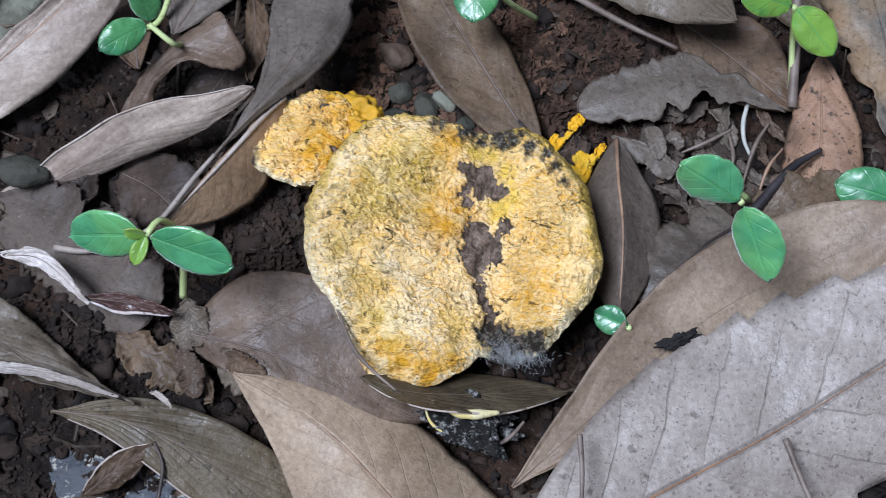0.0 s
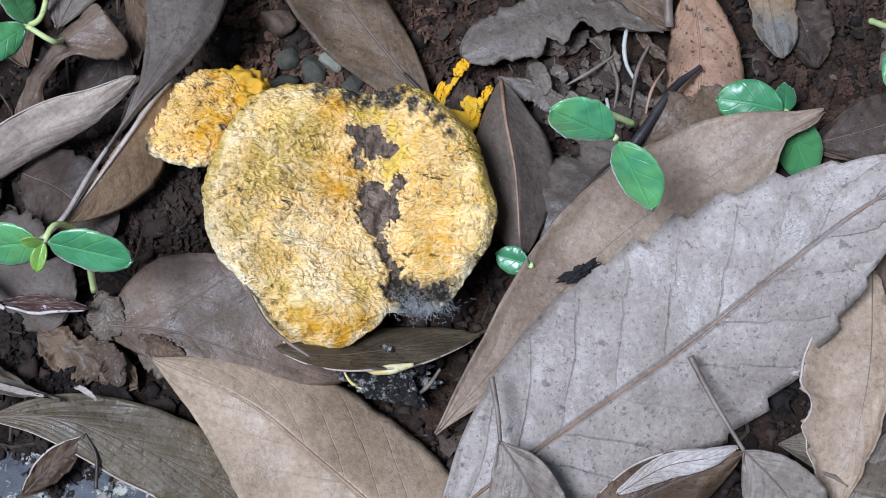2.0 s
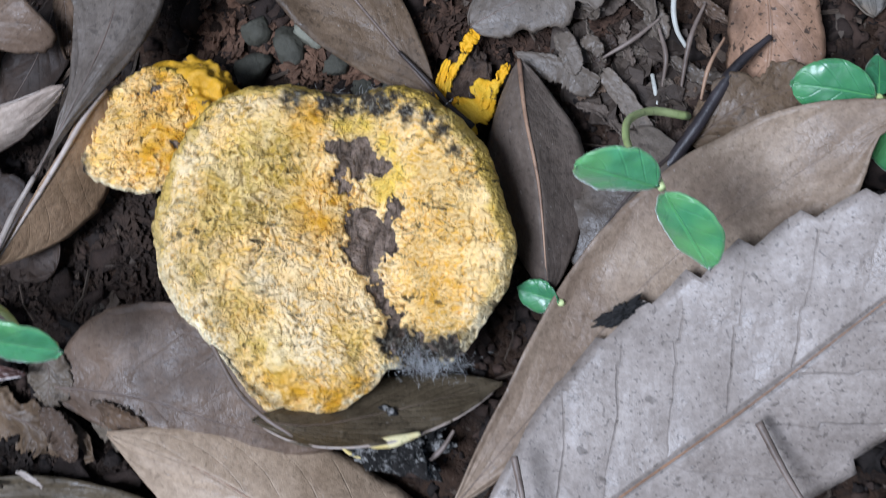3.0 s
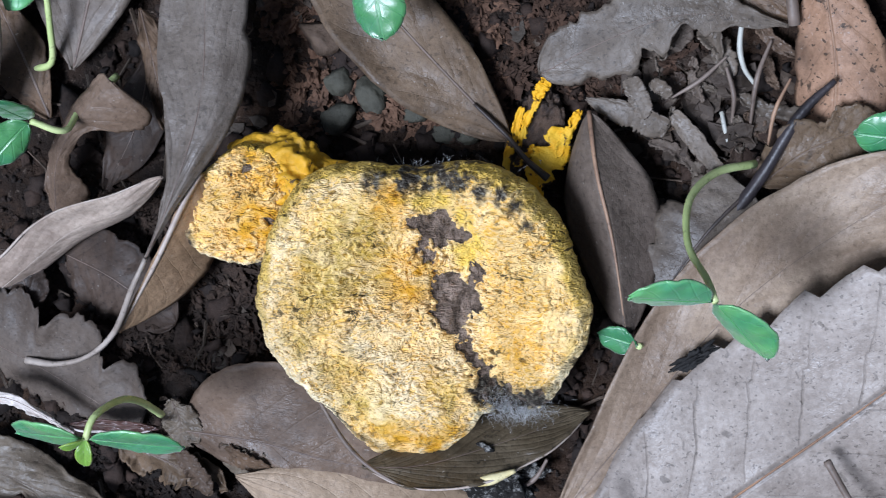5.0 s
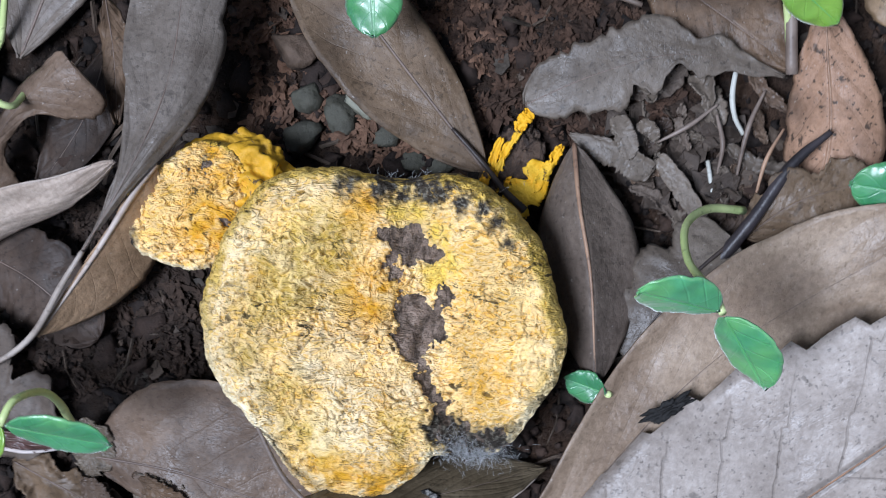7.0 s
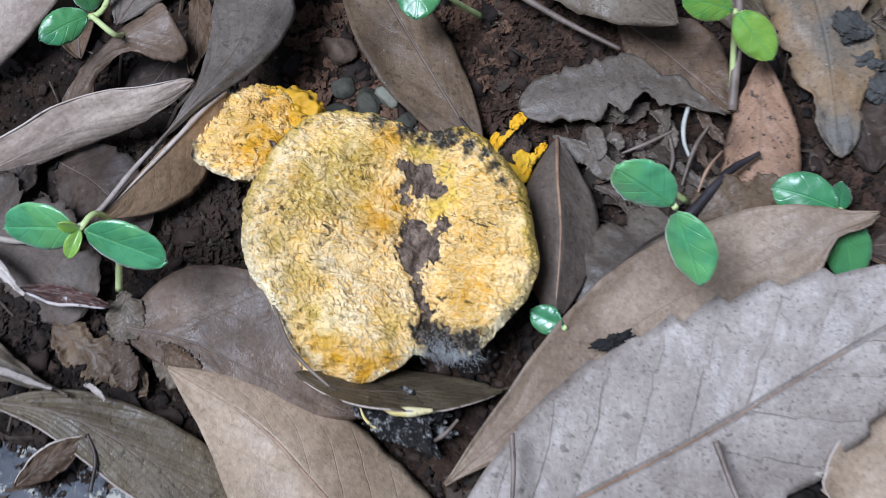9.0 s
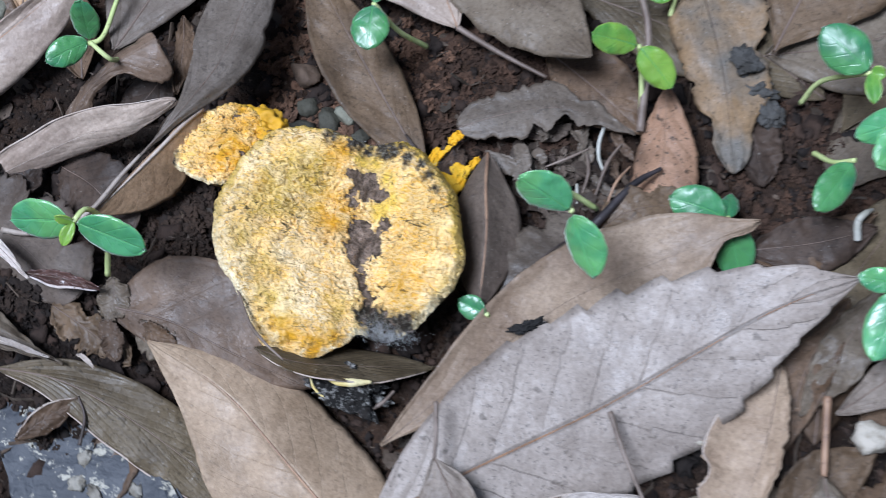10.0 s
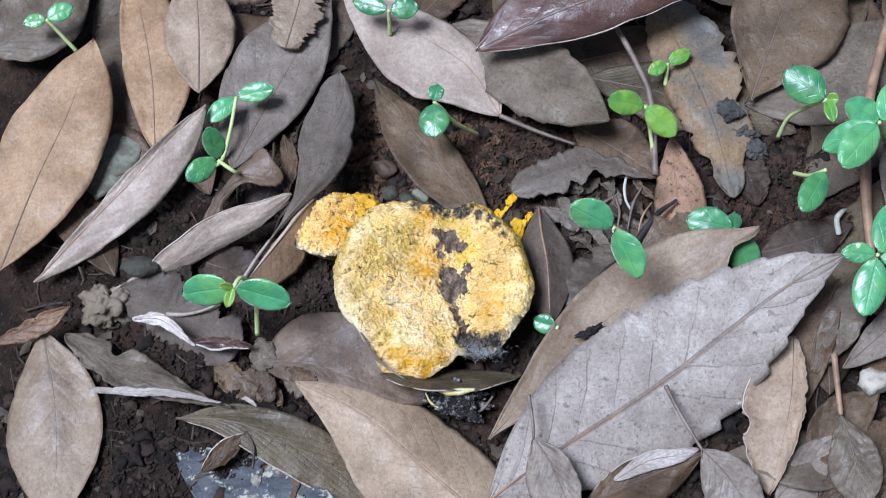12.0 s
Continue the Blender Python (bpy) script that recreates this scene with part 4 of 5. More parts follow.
twig("root", "white hooked root tip", "root", WHITE_ROOT, [(105.5, 115.8, 9.0), (107.2, 118.9, 11.0), (105.5, 126.6, 10.0)], (0.9, 0.9, 0.5))
twig("leaf_stalk", "thin curved grey stalk along the cap edge", "twig", TWIG, [(-16.3, -22.3, 21.0), (-11.3, -29.7, 22.0), (-6.5, -33.7, 23.0), (-1.5, -36.6, 23.0)], (0.3, 0.5, 0.2))
twig("leaf_stalk", "thin reddish strip of torn leaf", "twig", RIB, [(65.4, 33.3, 6.0), (62.8, 27.7, 7.0), (61.5, 20.8, 5.0)], (0.2, 0.4, 0.2))
twig("twig", "short grey brown twig on the soil", "twig", TWIG, [(44.9, 30.1, 2.5), (50.0, 33.2, 3.4), (54.5, 37.2, 2.5)], (0.25, 0.45, 0.2))
twig("twig", "short grey brown twig on the soil", "twig", TWIG, [(54.4, 35.3, 3.0), (55.7, 30.4, 3.6), (55.3, 25.5, 2.0)], (0.3, 0.5, 0.2))
twig("twig", "short brown twig on the soil", "twig", TWIG, [(62.1, 39.9, 3.0), (59.7, 33.3, 4.4), (58.4, 24.5, 2.0)], (0.25, 0.5, 0.25))
twig("twig", "thin pale twig among the front leaves", "twig", TWIG, [(16.1, -41.8, 8.0), (20.5, -38.5, 9.0), (22.8, -34.8, 9.0)], (0.3, 0.5, 0.3))

# stones
stone("pebble", "flat pale grey green pebble", "pebble", PEBBLE_LIGHT, (-6.7, 32.8, 2.6), (3.4, 1.9, 1.2), -35, 3)
stone("pebble", "dark grey green pebble lying in dark soil", "pebble", PEBBLE_GREEN, (-10.2, 30.9, 1.9), (3.2, 4.0, 2), 20, 5)
stone("pebble", "dark grey green pebble lying in dark soil", "pebble", PEBBLE_GREEN, (-16.5, 33.8, 1.8), (3.0, 2.8, 2), 10, 7)
stone("pebble", "angular grey pebble lying in dark soil", "pebble", PEBBLE_GREEN, (-16.8, 26.6, 2.0), (4.0, 3.0, 2), 30, 9)
stone("pebble", "rounded brown pebble lying in dark soil", "pebble", PEBBLE_BROWN, (-19.3, 42.1, 2.4), (5.0, 3.2, 2.6), -30, 11)
stone("pebble", "rounded grey pebble lying in dark soil", "pebble", PEBBLE_GREEN, (2.9, 23.8, 0.8), (3.0, 2.2, 1.6), 0, 13)
stone("pebble", "rounded grey pebble lying in dark soil", "pebble", PEBBLE_GREEN, (7.6, 24.1, 0.8), (2.8, 2.4, 1.6), 0, 14)
stone("pebble", "small grey pebble lying in dark soil", "pebble", PEBBLE_GREEN, (-1.5, 28.2, 1.8), (3.0, 2.4, 1.6), 40, 15)
stone("pebble", "white pebble on the litter", "pebble", PEBBLE_PALE, (125.1, 114.7, 10.0), (5.4, 4.0, 3.4), -10, 17)
stone("pebble", "cream coloured pebble lying in dark soil", "pebble", PEBBLE_PALE, (131.6, -21.4, 7.0), (4.6, 4.4, 3.4), 0, 18)
stone("bark_piece", "grey green piece of bark", "bark", PEBBLE_LIGHT, (-106.6, 38.2, 5.0), (8, 14, 2.5), -25, 19)
stone("bark_piece", "blue grey weathered chip", "bark", PEBBLE_GREEN, (-86.7, -4.0, 17.0), (6.5, 3.5, 1.5), 0, 20)
stone("clod", "crumbly brown clod of earth", "clod", CLOD, (-97.6, -14.0, 9.0), (7.5, 7.0, 6), 0, 21, rough=0.5, cuts=5)
for spot, size, k in (((88.5, 66.5, 7.5), (4.4, 3.4, 2.2), 71), ((93.0, 60.5, 4.5), (4.0, 2.8, 2.2), 72), ((96.5, 55.5, 3.5), (3.2, 4.4, 1.8), 73)):
    stone("mould_lump", "dark grey crumbling lump of decayed leaf", "leaf mould", ASH, spot, size, 40 * k, k, "decayed lumps", rough=0.45, cuts=5)
slab([(-70.9, -56.3, 9.5), (-48.1, -56.1, 9.5), (-28.7, -56.8, 9.5), (-16.0, -71.6, 9.0), (-28.7, -86.4, 8.0), (-51.9, -84.2, 8.0)])
stone("bark_crumb", "charred black crumb wedged between two leaves", "bark", BLACK, (49.7, -14.5, 13.6), (3.5, 1.2, 0.9), 32, 25, rough=1.0, cuts=5)
stone("lint", "small white speck of lint on a tan leaf", "lint", WHITE_ROOT, (-10.7, -44.6, 13.4), (1.0, 0.7, 0.5), 20, 26, rough=0.9, cuts=4)
stone("water_drop", "small white spot on the grey leaf edge", "lint", PEBBLE_PALE, (93.7, -30.9, 8.0), (1.5, 1.0, 0.4), 20, 27, rough=0.5)

# ---- mushrooms ----
def cap_material(name):
    """Crackled yellow cap: cream flakes over ochre, orange and lemon stains, dark pits, and bare brown flesh where the
    skin is gone. Lit ridges and shaded cracks are also put into the colour.
    """
    m = Nodes(name, 0.72, 0.3)
    warp = m.noise(240, 4, 0.6, distort=0.8)
    lie = m.stretched((0.62, 1.2, 0.6), -8)
    worm = m.math("ABSOLUTE", m.math("SUBTRACT", m.noise(560, 3, 0.55, lie, 1.4), 0.5))
    fine = m.math("ABSOLUTE", m.math("SUBTRACT", m.noise(1250, 3, 0.6, lie, 0.8), 0.5))
    ridge, thread = m.step(worm, 0.0, 0.11, 1.0, 0.0), m.step(fine, 0.0, 0.13, 1.0, 0.0)
    rugged = m.step(m.noise(95, 3), 0.36, 0.6, 0.3, 1.0)
    flakes = m.math("MULTIPLY_ADD", ridge, 0.55, m.math("MULTIPLY_ADD", thread, 0.25, m.math("MULTIPLY", m.attribute("flake"), 0.35)))
    ochre = m.mix(m.step(m.noise(75, 4), 0.38, 0.64), (0.93, 0.57, 0.13), (0.83, 0.47, 0.065))
    cream = m.mix(m.step(m.noise(110, 3), 0.4, 0.62), (1.0, 0.775, 0.46), (1.0, 0.68, 0.3))
    base = m.mix(m.step(flakes, 0.05, 0.7, 0.2, 1.0), ochre, cream)
    base = m.mix(m.math("MULTIPLY", m.step(m.noise(62, 3, 0.6, distort=0.5), 0.52, 0.64), 0.7), base, m.mix(m.step(flakes, 0.2, 0.8), (0.47, 0.3, 0.04), (0.78, 0.54, 0.16)))
    base = m.mix(m.math("MULTIPLY", m.attribute("gold"), 0.9), base, m.mix(m.step(flakes, 0.05, 0.75), (0.8, 0.42, 0.06), (0.97, 0.655, 0.27)))
    # Olive smudges, some of them also painting the shade of the cap's hollows.
    base = m.mix(m.math("MULTIPLY", m.attribute("olive"), m.step(warp, 0.36, 0.62, 0.4, 0.95)), base, m.mix(m.step(flakes, 0.2, 0.9), (0.5, 0.31, 0.035), (0.78, 0.53, 0.14)))
    base = m.mix(m.math("MULTIPLY", m.attribute("brim"), 0.85), base, (0.95, 0.83, 0.56))
    base = m.mix(m.math("MULTIPLY", m.attribute("orange"), m.step(warp, 0.3, 0.6)), base, (0.74, 0.36, 0.022))
    base = m.mix(m.math("MULTIPLY", m.attribute("lemon"), 0.9), base, (0.9, 0.6, 0.1))
    base = m.mix(m.math("MULTIPLY", m.attribute("margin"), 0.75), base, (0.62, 0.4, 0.045))
    # The shade inside gaps, pits and cracks is put into the colour here.
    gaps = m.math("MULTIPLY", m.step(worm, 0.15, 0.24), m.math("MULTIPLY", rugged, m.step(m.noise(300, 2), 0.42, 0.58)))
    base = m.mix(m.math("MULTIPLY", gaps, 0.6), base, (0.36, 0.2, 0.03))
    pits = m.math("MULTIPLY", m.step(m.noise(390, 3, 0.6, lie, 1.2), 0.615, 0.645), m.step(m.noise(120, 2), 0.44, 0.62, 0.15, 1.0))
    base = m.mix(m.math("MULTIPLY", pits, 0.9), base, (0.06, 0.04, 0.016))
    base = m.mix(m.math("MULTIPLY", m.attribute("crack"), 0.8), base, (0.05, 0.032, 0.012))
    fibre = m.noise(360, 6, 0.78, m.stretched((1.1, 0.6, 1.0), 25), 0.8)
    flesh = m.mix(m.step(fibre, 0.36, 0.63), (0.055, 0.036, 0.024), (0.38, 0.28, 0.215))
    bare = m.step(m.math("MULTIPLY_ADD", m.math("SUBTRACT", m.noise(700, 4, 0.7), 0.5), 0.7, m.attribute("bare")), 0.5, 0.64)
    edge = m.math("MULTIPLY", bare, m.step(m.attribute("bare"), 0.75, 0.98, 1.0, 0.0))
    base = m.mix(bare, base, flesh)
    # Dark line inside bare patches: the raised skin edge's shadow, painted.
    base = m.mix(m.math("MULTIPLY", edge, 0.45), base, (0.02, 0.013, 0.012))
    base = m.mix(m.math("MULTIPLY", m.attribute("mouldy"), m.step(m.noise(420, 3), 0.34, 0.5)), base, m.mix(m.step(m.noise(900, 4, 0.7), 0.48, 0.66), (0.035, 0.026, 0.018), (0.2, 0.18, 0.14)))
    skin = m.math("MULTIPLY", rugged, m.math("MULTIPLY_ADD", ridge, 0.8, m.math("MULTIPLY", thread, 0.3)))
    height = m.math("ADD", m.math("MULTIPLY_ADD", pits, -1.6, m.math("MULTIPLY", gaps, -0.7)), m.math("MULTIPLY_ADD", m.noise(1300, 3, 0.5), 0.45, m.math("MULTIPLY_ADD", m.noise(520, 3, 0.55, lie, 0.9), 3.0, skin)))
    height = m.math("MULTIPLY_ADD", m.math("MULTIPLY", fibre, bare), 6.0, height)
    return m.done(base, height, 0.75, 0.00065, m.math("MULTIPLY_ADD", bare, -0.12, m.step(m.noise(700, 2), 0.35, 0.65, 0.42, 0.66)))


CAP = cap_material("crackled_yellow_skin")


def flesh_material():
    m = Nodes("cap_underside", 0.8, 0.3)
    return m.done(m.mix(m.step(m.noise(160), 0.35, 0.65), (0.5, 0.36, 0.1), (0.3, 0.19, 0.05)), m.noise(900, 4), 0.5, 0.0004)


def mould_material():
    m = Nodes("black_and_white_mould", 0.9, 0.2)
    base = m.mix(m.step(m.noise(700, 5, 0.75), 0.5, 0.62), (0.016, 0.015, 0.014), (0.3, 0.29, 0.27))
    return m.done(m.mix(m.step(m.noise(220, 3), 0.55, 0.68), base, (0.025, 0.022, 0.02)), m.noise(800, 5, 0.7), 1.0, 0.0012)


def peeling_material():
    m = Nodes("peeling_yellow_skin", 0.65, 0.3)
    skin = m.mix(m.step(m.noise(200, 3), 0.4, 0.6), (0.8, 0.4, 0.015), (0.72, 0.42, 0.03))
    base = m.mix(m.step(m.noise(380, 4, 0.6, distort=0.8), 0.37, 0.41), (0.06, 0.034, 0.02), skin)
    return m.done(base, m.noise(500, 4), 0.7, 0.0008)


def rotten_material():
    m = Nodes("rotten_brown_flesh", 0.5, 0.45)
    return m.done(m.mix(m.step(m.noise(330, 5, 0.7), 0.38, 0.66), (0.03, 0.019, 0.014), (0.12, 0.075, 0.05)), m.noise(480, 6, 0.75), 1.0, 0.0012)


ROTTEN = rotten_material()
FLESH, MOULD, PEELING = flesh_material(), mould_material(), peeling_material()


def ochre_material():
    m = Nodes("smooth_ochre_skin", 0.6, 0.35)
    base = m.mix(m.step(m.noise(130, 4), 0.35, 0.65), (0.7, 0.36, 0.02), (0.5, 0.27, 0.02))
    base = m.mix(m.step(m.noise(330, 4, 0.6, distort=1.0), 0.59, 0.64), base, (0.09, 0.055, 0.03))
    return m.done(base, m.noise(420, 4), 0.8, 0.001)


OCHRE = ochre_material()
LINT = stem_material("white_mould_threads", (0.5, 0.5, 0.49), (0.32, 0.32, 0.31), 0.7)
CREAM = stem_material("cream_flesh_edge", (0.78, 0.68, 0.38), (0.66, 0.52, 0.2), 0.7)


def harmonic(theta, terms):
    r = terms[0]
    for k in range(1, (len(terms) + 1) // 2):
        r += terms[2 * k - 1] * math.cos(k * theta) + terms[2 * k] * math.sin(k * theta)
    return r


def near(p, spots, edge):
    """1 inside any of the round spots (x, y, radius), fading over their edge, with a ragged border."""
    wob = 1.2 * noise.noise(Vector((p[0] * 0.45, p[1] * 0.45, 3))) + 0.9 * noise.noise(Vector((p[0] * 1.1, p[1] * 1.1, 8))) + 0.4 * noise.noise(Vector((p[0] * 2.6, p[1] * 2.6, 5)))
    best = max((r - math.hypot(p[0] - x, p[1] - y)) for x, y, r in spots)
    return min(1.0, max(0.0, (best + wob * 1.2) / edge + 0.5))


def cap(name, parent, center, terms, height, bare, mouldy, orange, lemon, gold=(), olive=(), lobes=(), rim=3.2, rings=170, sectors=640, seed=0, relief=0.72, label=""):
    """A cap's skin: rings round its middle, crackled in flaky folds, sunk where it is bare, rolled under at the rim; lobes: angle, reach and width of its corners and notches."""
    cx, cy = center
    verts, marks = [], {key: [] for key in ("flake", "bare", "mouldy", "orange", "lemon", "margin", "crack", "brim", "gold", "olive")}
    under = 12
    for i in range(rings + under):
        for s in range(sectors):
            th = 2 * math.pi * s / sectors
            R = harmonic(th, terms) + 0.35 * noise.noise(Vector((math.cos(th) * 6, math.sin(th) * 6, seed))) + 0.22 * noise.noise(Vector((math.cos(th) * 22, math.sin(th) * 22, seed)))
            R += sum(reach * math.exp(-(((math.degrees(th) - at + 180) % 360 - 180) / wide) ** 2) for at, reach, wide in lobes)
            if i < rings:
                f, drop = (i + 0.001) / (rings - 1), 0.0
            else:
                a = (i - rings + 1) / under
                f, drop = 1 + 0.018 * math.sin(min(1, a * 2.2) * math.pi) - max(0, a - 0.4) * 0.5, rim * (0.62 + 0.38 * math.sin(th)) * min(1.0, a * 2.2) + 0.6 * a + 14 * max(0.0, a - 0.4)
            x, y = cx + f * R * math.cos(th), cy + f * R * math.sin(th)
            q = Vector((x, y, seed))
            wander = Vector((noise.noise(q * 0.28), noise.noise(q * 0.28 + Vector((9, 2, 1))), 0)) * 1.1
            w = q + wander
            fold = 0.45 + 1.1 * noise.noise(Vector((w.x * 0.9, w.y * 1.2, seed)))
            fine = noise.noise(Vector((w.x * 1.5, w.y * 2.0, seed + 5))) + 0.7 * noise.noise(Vector((w.x * 3.6, w.y * 4.4, seed + 2)))
            flake = max(0.0, min(1.0, 0.32 * fold + (0.26 + 0.5 * noise.noise(q * 0.14 + Vector((2, 8, 0)))) * fine + 0.3 * noise.noise(q * 0.085) + 0.25 * noise.noise(q * 0.2) + 0.34))
            plate = min(1.0, max(0.0, (flake - 0.36) / 0.2))
            plate = plate * plate * (3 - 2 * plate)
            b, mo = near((x, y), bare, 0.7) if bare else 0.0, near((x, y), mouldy, 1.6) if mouldy else 0.0
            z = height(x, y) - (1.5 + 0.9 * math.sin(th)) * (min(1.0, max(0, f - 0.94) / 0.06) ** 2 if i < rings else 1) - drop
            z += relief * (0.78 * (flake - 0.5) + 0.5 * (plate - 0.5)) * (1 - b) + 1.1 * noise.noise(q * 0.11) + 1.0 * noise.noise(q * 0.3) + 0.3 * (1 - b) * noise.noise(Vector((w.x * 0.5, w.y * 0.75, seed + 3)))
            z += b * (-0.9 + 0.7 * noise.noise(q * 0.7) + 0.45 * abs(noise.noise(Vector((x * 0.9, y * 2.4, 6)))))
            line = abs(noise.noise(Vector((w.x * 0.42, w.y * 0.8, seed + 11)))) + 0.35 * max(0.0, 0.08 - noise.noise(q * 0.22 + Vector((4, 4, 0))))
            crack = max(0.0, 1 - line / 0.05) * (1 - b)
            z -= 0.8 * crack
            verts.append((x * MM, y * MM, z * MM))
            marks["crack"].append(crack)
            marks["brim"].append(min(1.0, max(0.0, f - 0.955) / 0.02) * min(1.0, max(0.0, 0.4 - math.sin(th) * 1.2)) * (0.5 + 0.5 * min(1.0, max(0.0, 0.5 + 3 * fine))))
            marks["flake"].append(0.5 * flake + 0.5 * plate)
            marks["bare"].append(b)
            marks["mouldy"].append(mo)
            marks["orange"].append(near((x, y), orange, 5.0) if orange else 0.0)
            marks["lemon"].append(near((x, y), lemon, 2.5) if lemon else 0.0)
            marks["gold"].append(near((x, y), gold, 9.0) if gold else 0.0)
            marks["olive"].append(near((x, y), olive, 6.0) if olive else 0.0)
            marks["margin"].append(min(1.0, max(0.0, 0.6 + 1.6 * math.sin(th))) * min(1.0, max(0.0, (f - 0.91) / 0.05 + 1.2 * noise.noise(q * 0.5))))
    faces = [(i * sectors + s, (i + 1) * sectors + s, (i + 1) * sectors + (s + 1) % sectors, i * sectors + (s + 1) % sectors) for i in range(rings + under - 1) for s in range(sectors)]
    faces.append([(rings + under - 1) * sectors + s for s in range(sectors)])
    faces.append(list(range(sectors))[::-1])
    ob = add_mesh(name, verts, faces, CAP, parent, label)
    for key, values in marks.items():
        layer = ob.data.attributes.new(key, "FLOAT", "POINT")
        layer.data.foreach_set("value", values)
    return ob


def main_height(x, y):
    """The large cap: tilted to the front, a trough along the torn streak, its left half swollen."""
    sheet = 22.2 - 0.075 * x + 0.175 * y + 0.0058 * x * x + 0.0017 * y * y
    trough = -4.0 * math.exp(-(((x - 9.5 + 0.22 * (y - 2)) / 5.5) ** 2))
    swell = 2.6 * math.exp(-(((x + 15) / 7.5) ** 2 + ((y + 2) / 13) ** 2)) + 1.0 * math.exp(-(((x - 2) / 9) ** 2 + ((y + 22) / 6) ** 2))
    brim = -2.2 * max(0.0, (math.hypot((x - 2) / 29, (y + 6) / 26) - 0.72) / 0.28) ** 2
    fold = -2.0 * math.exp(-(((y - 3 - 0.1 * x) / 4.5) ** 2)) * math.exp(-(((x + 7) / 10) ** 2))
    back = 3.0 * math.exp(-(((x - 13) / 11) ** 2 + ((y - 22) / 8) ** 2))
    return sheet + trough + swell + brim + fold + back + 0.6


mushroom = tagged(new("mushroom"), "large mushroom with a crackled yellow cap and a dark torn streak", "mushroom", "yellow mushrooms")
main_cap = cap("cap", mushroom, (2.1, -5.8), (27.09, 0.82, 1.56, 1.4, 0.55, 0.5, 1.09, 0.07, -0.47, -0.36, -0.98, 0.16, 0.32, 0.2, 0.04, 0.06, 0.02, 0.12, 0.01, 0.15, -0.2), main_height,
    bare=[(6.3, 8.9, 3.3), (3.2, 10.6, 1.5), (9.6, 7.6, 1.9), (3.9, 4.2, 1.4), (9.0, -3.4, 3.9), (12.6, 1.2, 1.5), (5.2, -3.2, 1.2), (7.0, -1.0, 2.2), (8.0, -7.0, 2.8), (9.6, -10.2, 1.5), (10.6, -12.5, 1.35), (11.3, -14.2, 1.35), (12.1, -15.8, 1.4), (12.8, -17.0, 1.6), (13.6, -20.5, 2.4), (18.2, -23.0, 3.4), (22.5, -21.8, 2.4)],
    mouldy=[(6.0, 17.8, 3.2), (2.0, 18.4, 2.6), (9.6, 17.6, 2.6), (-3.6, 17.6, 1.8), (12.2, 17.2, 1.9), (15.0, 16.2, 1.7), (17.8, 14.7, 1.6), (20.4, 12.9, 1.5), (22.6, 10.2, 1.2), (13.8, -21.0, 3.0), (18.6, -23.5, 4.0), (23, -21.5, 2.6)],
    orange=[(1.0, 0.4, 4.5), (-0.8, 14.5, 3.0), (2.5, 9.0, 2.5), (-8, -29.5, 3.2), (-3, -31, 4.4), (2.5, -31, 4.2), (8, -29.5, 3.2), (21, -12, 3.0), (-17, 2, 1.0)],
    lemon=[(10.6, 4.4, 2.6), (4.6, 13.6, 1.8), (11, 10.6, 1.7), (7.5, 14.4, 1.4), (13.5, 6.5, 1.6)],
    lobes=[(-128, 1.2, 12), (-107, 1.9, 10), (-85, 0.6, 10), (-62, -1.3, 5), (122, 1.5, 16), (160, 0.8, 20), (46, -0.8, 16), (-38, 0.9, 14)],
    # The first three also darken the hollow that faces away from the light.
    olive=[(-8, 8, 6.5), (-13, 5, 5), (-5, 2, 4), (-8, -22, 4), (-12, -17, 3.5), (-6, -27, 4), (-18, -11, 2.5), (-18.5, -1, 2.5), (-15, 3, 2), (-10, 10, 2)],
    gold=[(20, 5, 10), (22, -6, 9), (18, -14, 7), (12, 12, 5), (4, 13, 3), (-2, 3, 4), (-2, 11, 3.5), (1, -6, 2.5), (4.5, -13, 1.5)])
v, f = tube([(2, -8, 12), (4, -8.5, 7), (6, -9, -3)], (7.5, 6.0, 6.8), 16, 28)
add_mesh("stipe", v, f, FLESH, mushroom, "yellow brown stem")


def threads(place, count, spread, length, seed, name="mould", parent=None, out=(0.3, -0.8, 0.15), thin=0.03):
    """A tuft of fine mould threads in one mesh."""
    rnd = random.Random(seed)
    verts, faces = [], []
    for _ in range(count):
        a = Vector((place[0] + rnd.gauss(0, spread[0]), place[1] + rnd.gauss(0, spread[1]), place[2] + rnd.uniform(-0.6, 0.3)))
        way = (Vector(out) + Vector((rnd.gauss(0, 0.7), rnd.gauss(0, 0.5), rnd.gauss(0, 0.5)))).normalized()
        b = a + way * length * rnd.uniform(0.4, 1.1)
        mid = (a + b) / 2 + Vector((rnd.gauss(0, 0.25), rnd.gauss(0, 0.25), rnd.uniform(0, 0.5)))
        n = len(verts)
        for p, r in ((a, thin), (mid, thin * 0.8), (b, thin * 0.3)):
            for d in ((1, 0, 0), (-0.5, 0.87, 0.2), (-0.5, -0.87, -0.2)):
                verts.append((p + Vector(d) * r) * MM)
        for k in (0, 3):
            for s in range(3):
                faces.append((n + k + s, n + k + (s + 1) % 3, n + k + 3 + (s + 1) % 3, n + k + 3 + s))
    return add_mesh(name, verts, faces, LINT, parent, "fuzzy white mould threads")


threads((18.8, -23.2, 16.8), 900, (3.0, 1.3), 1.6, 4, parent=main_cap, thin=0.034)
threads((4.5, 19.3, 18.0), 60, (6.0, 0.6), 2.2, 9, parent=main_cap, out=(0, 0.8, 0.5), thin=0.035)


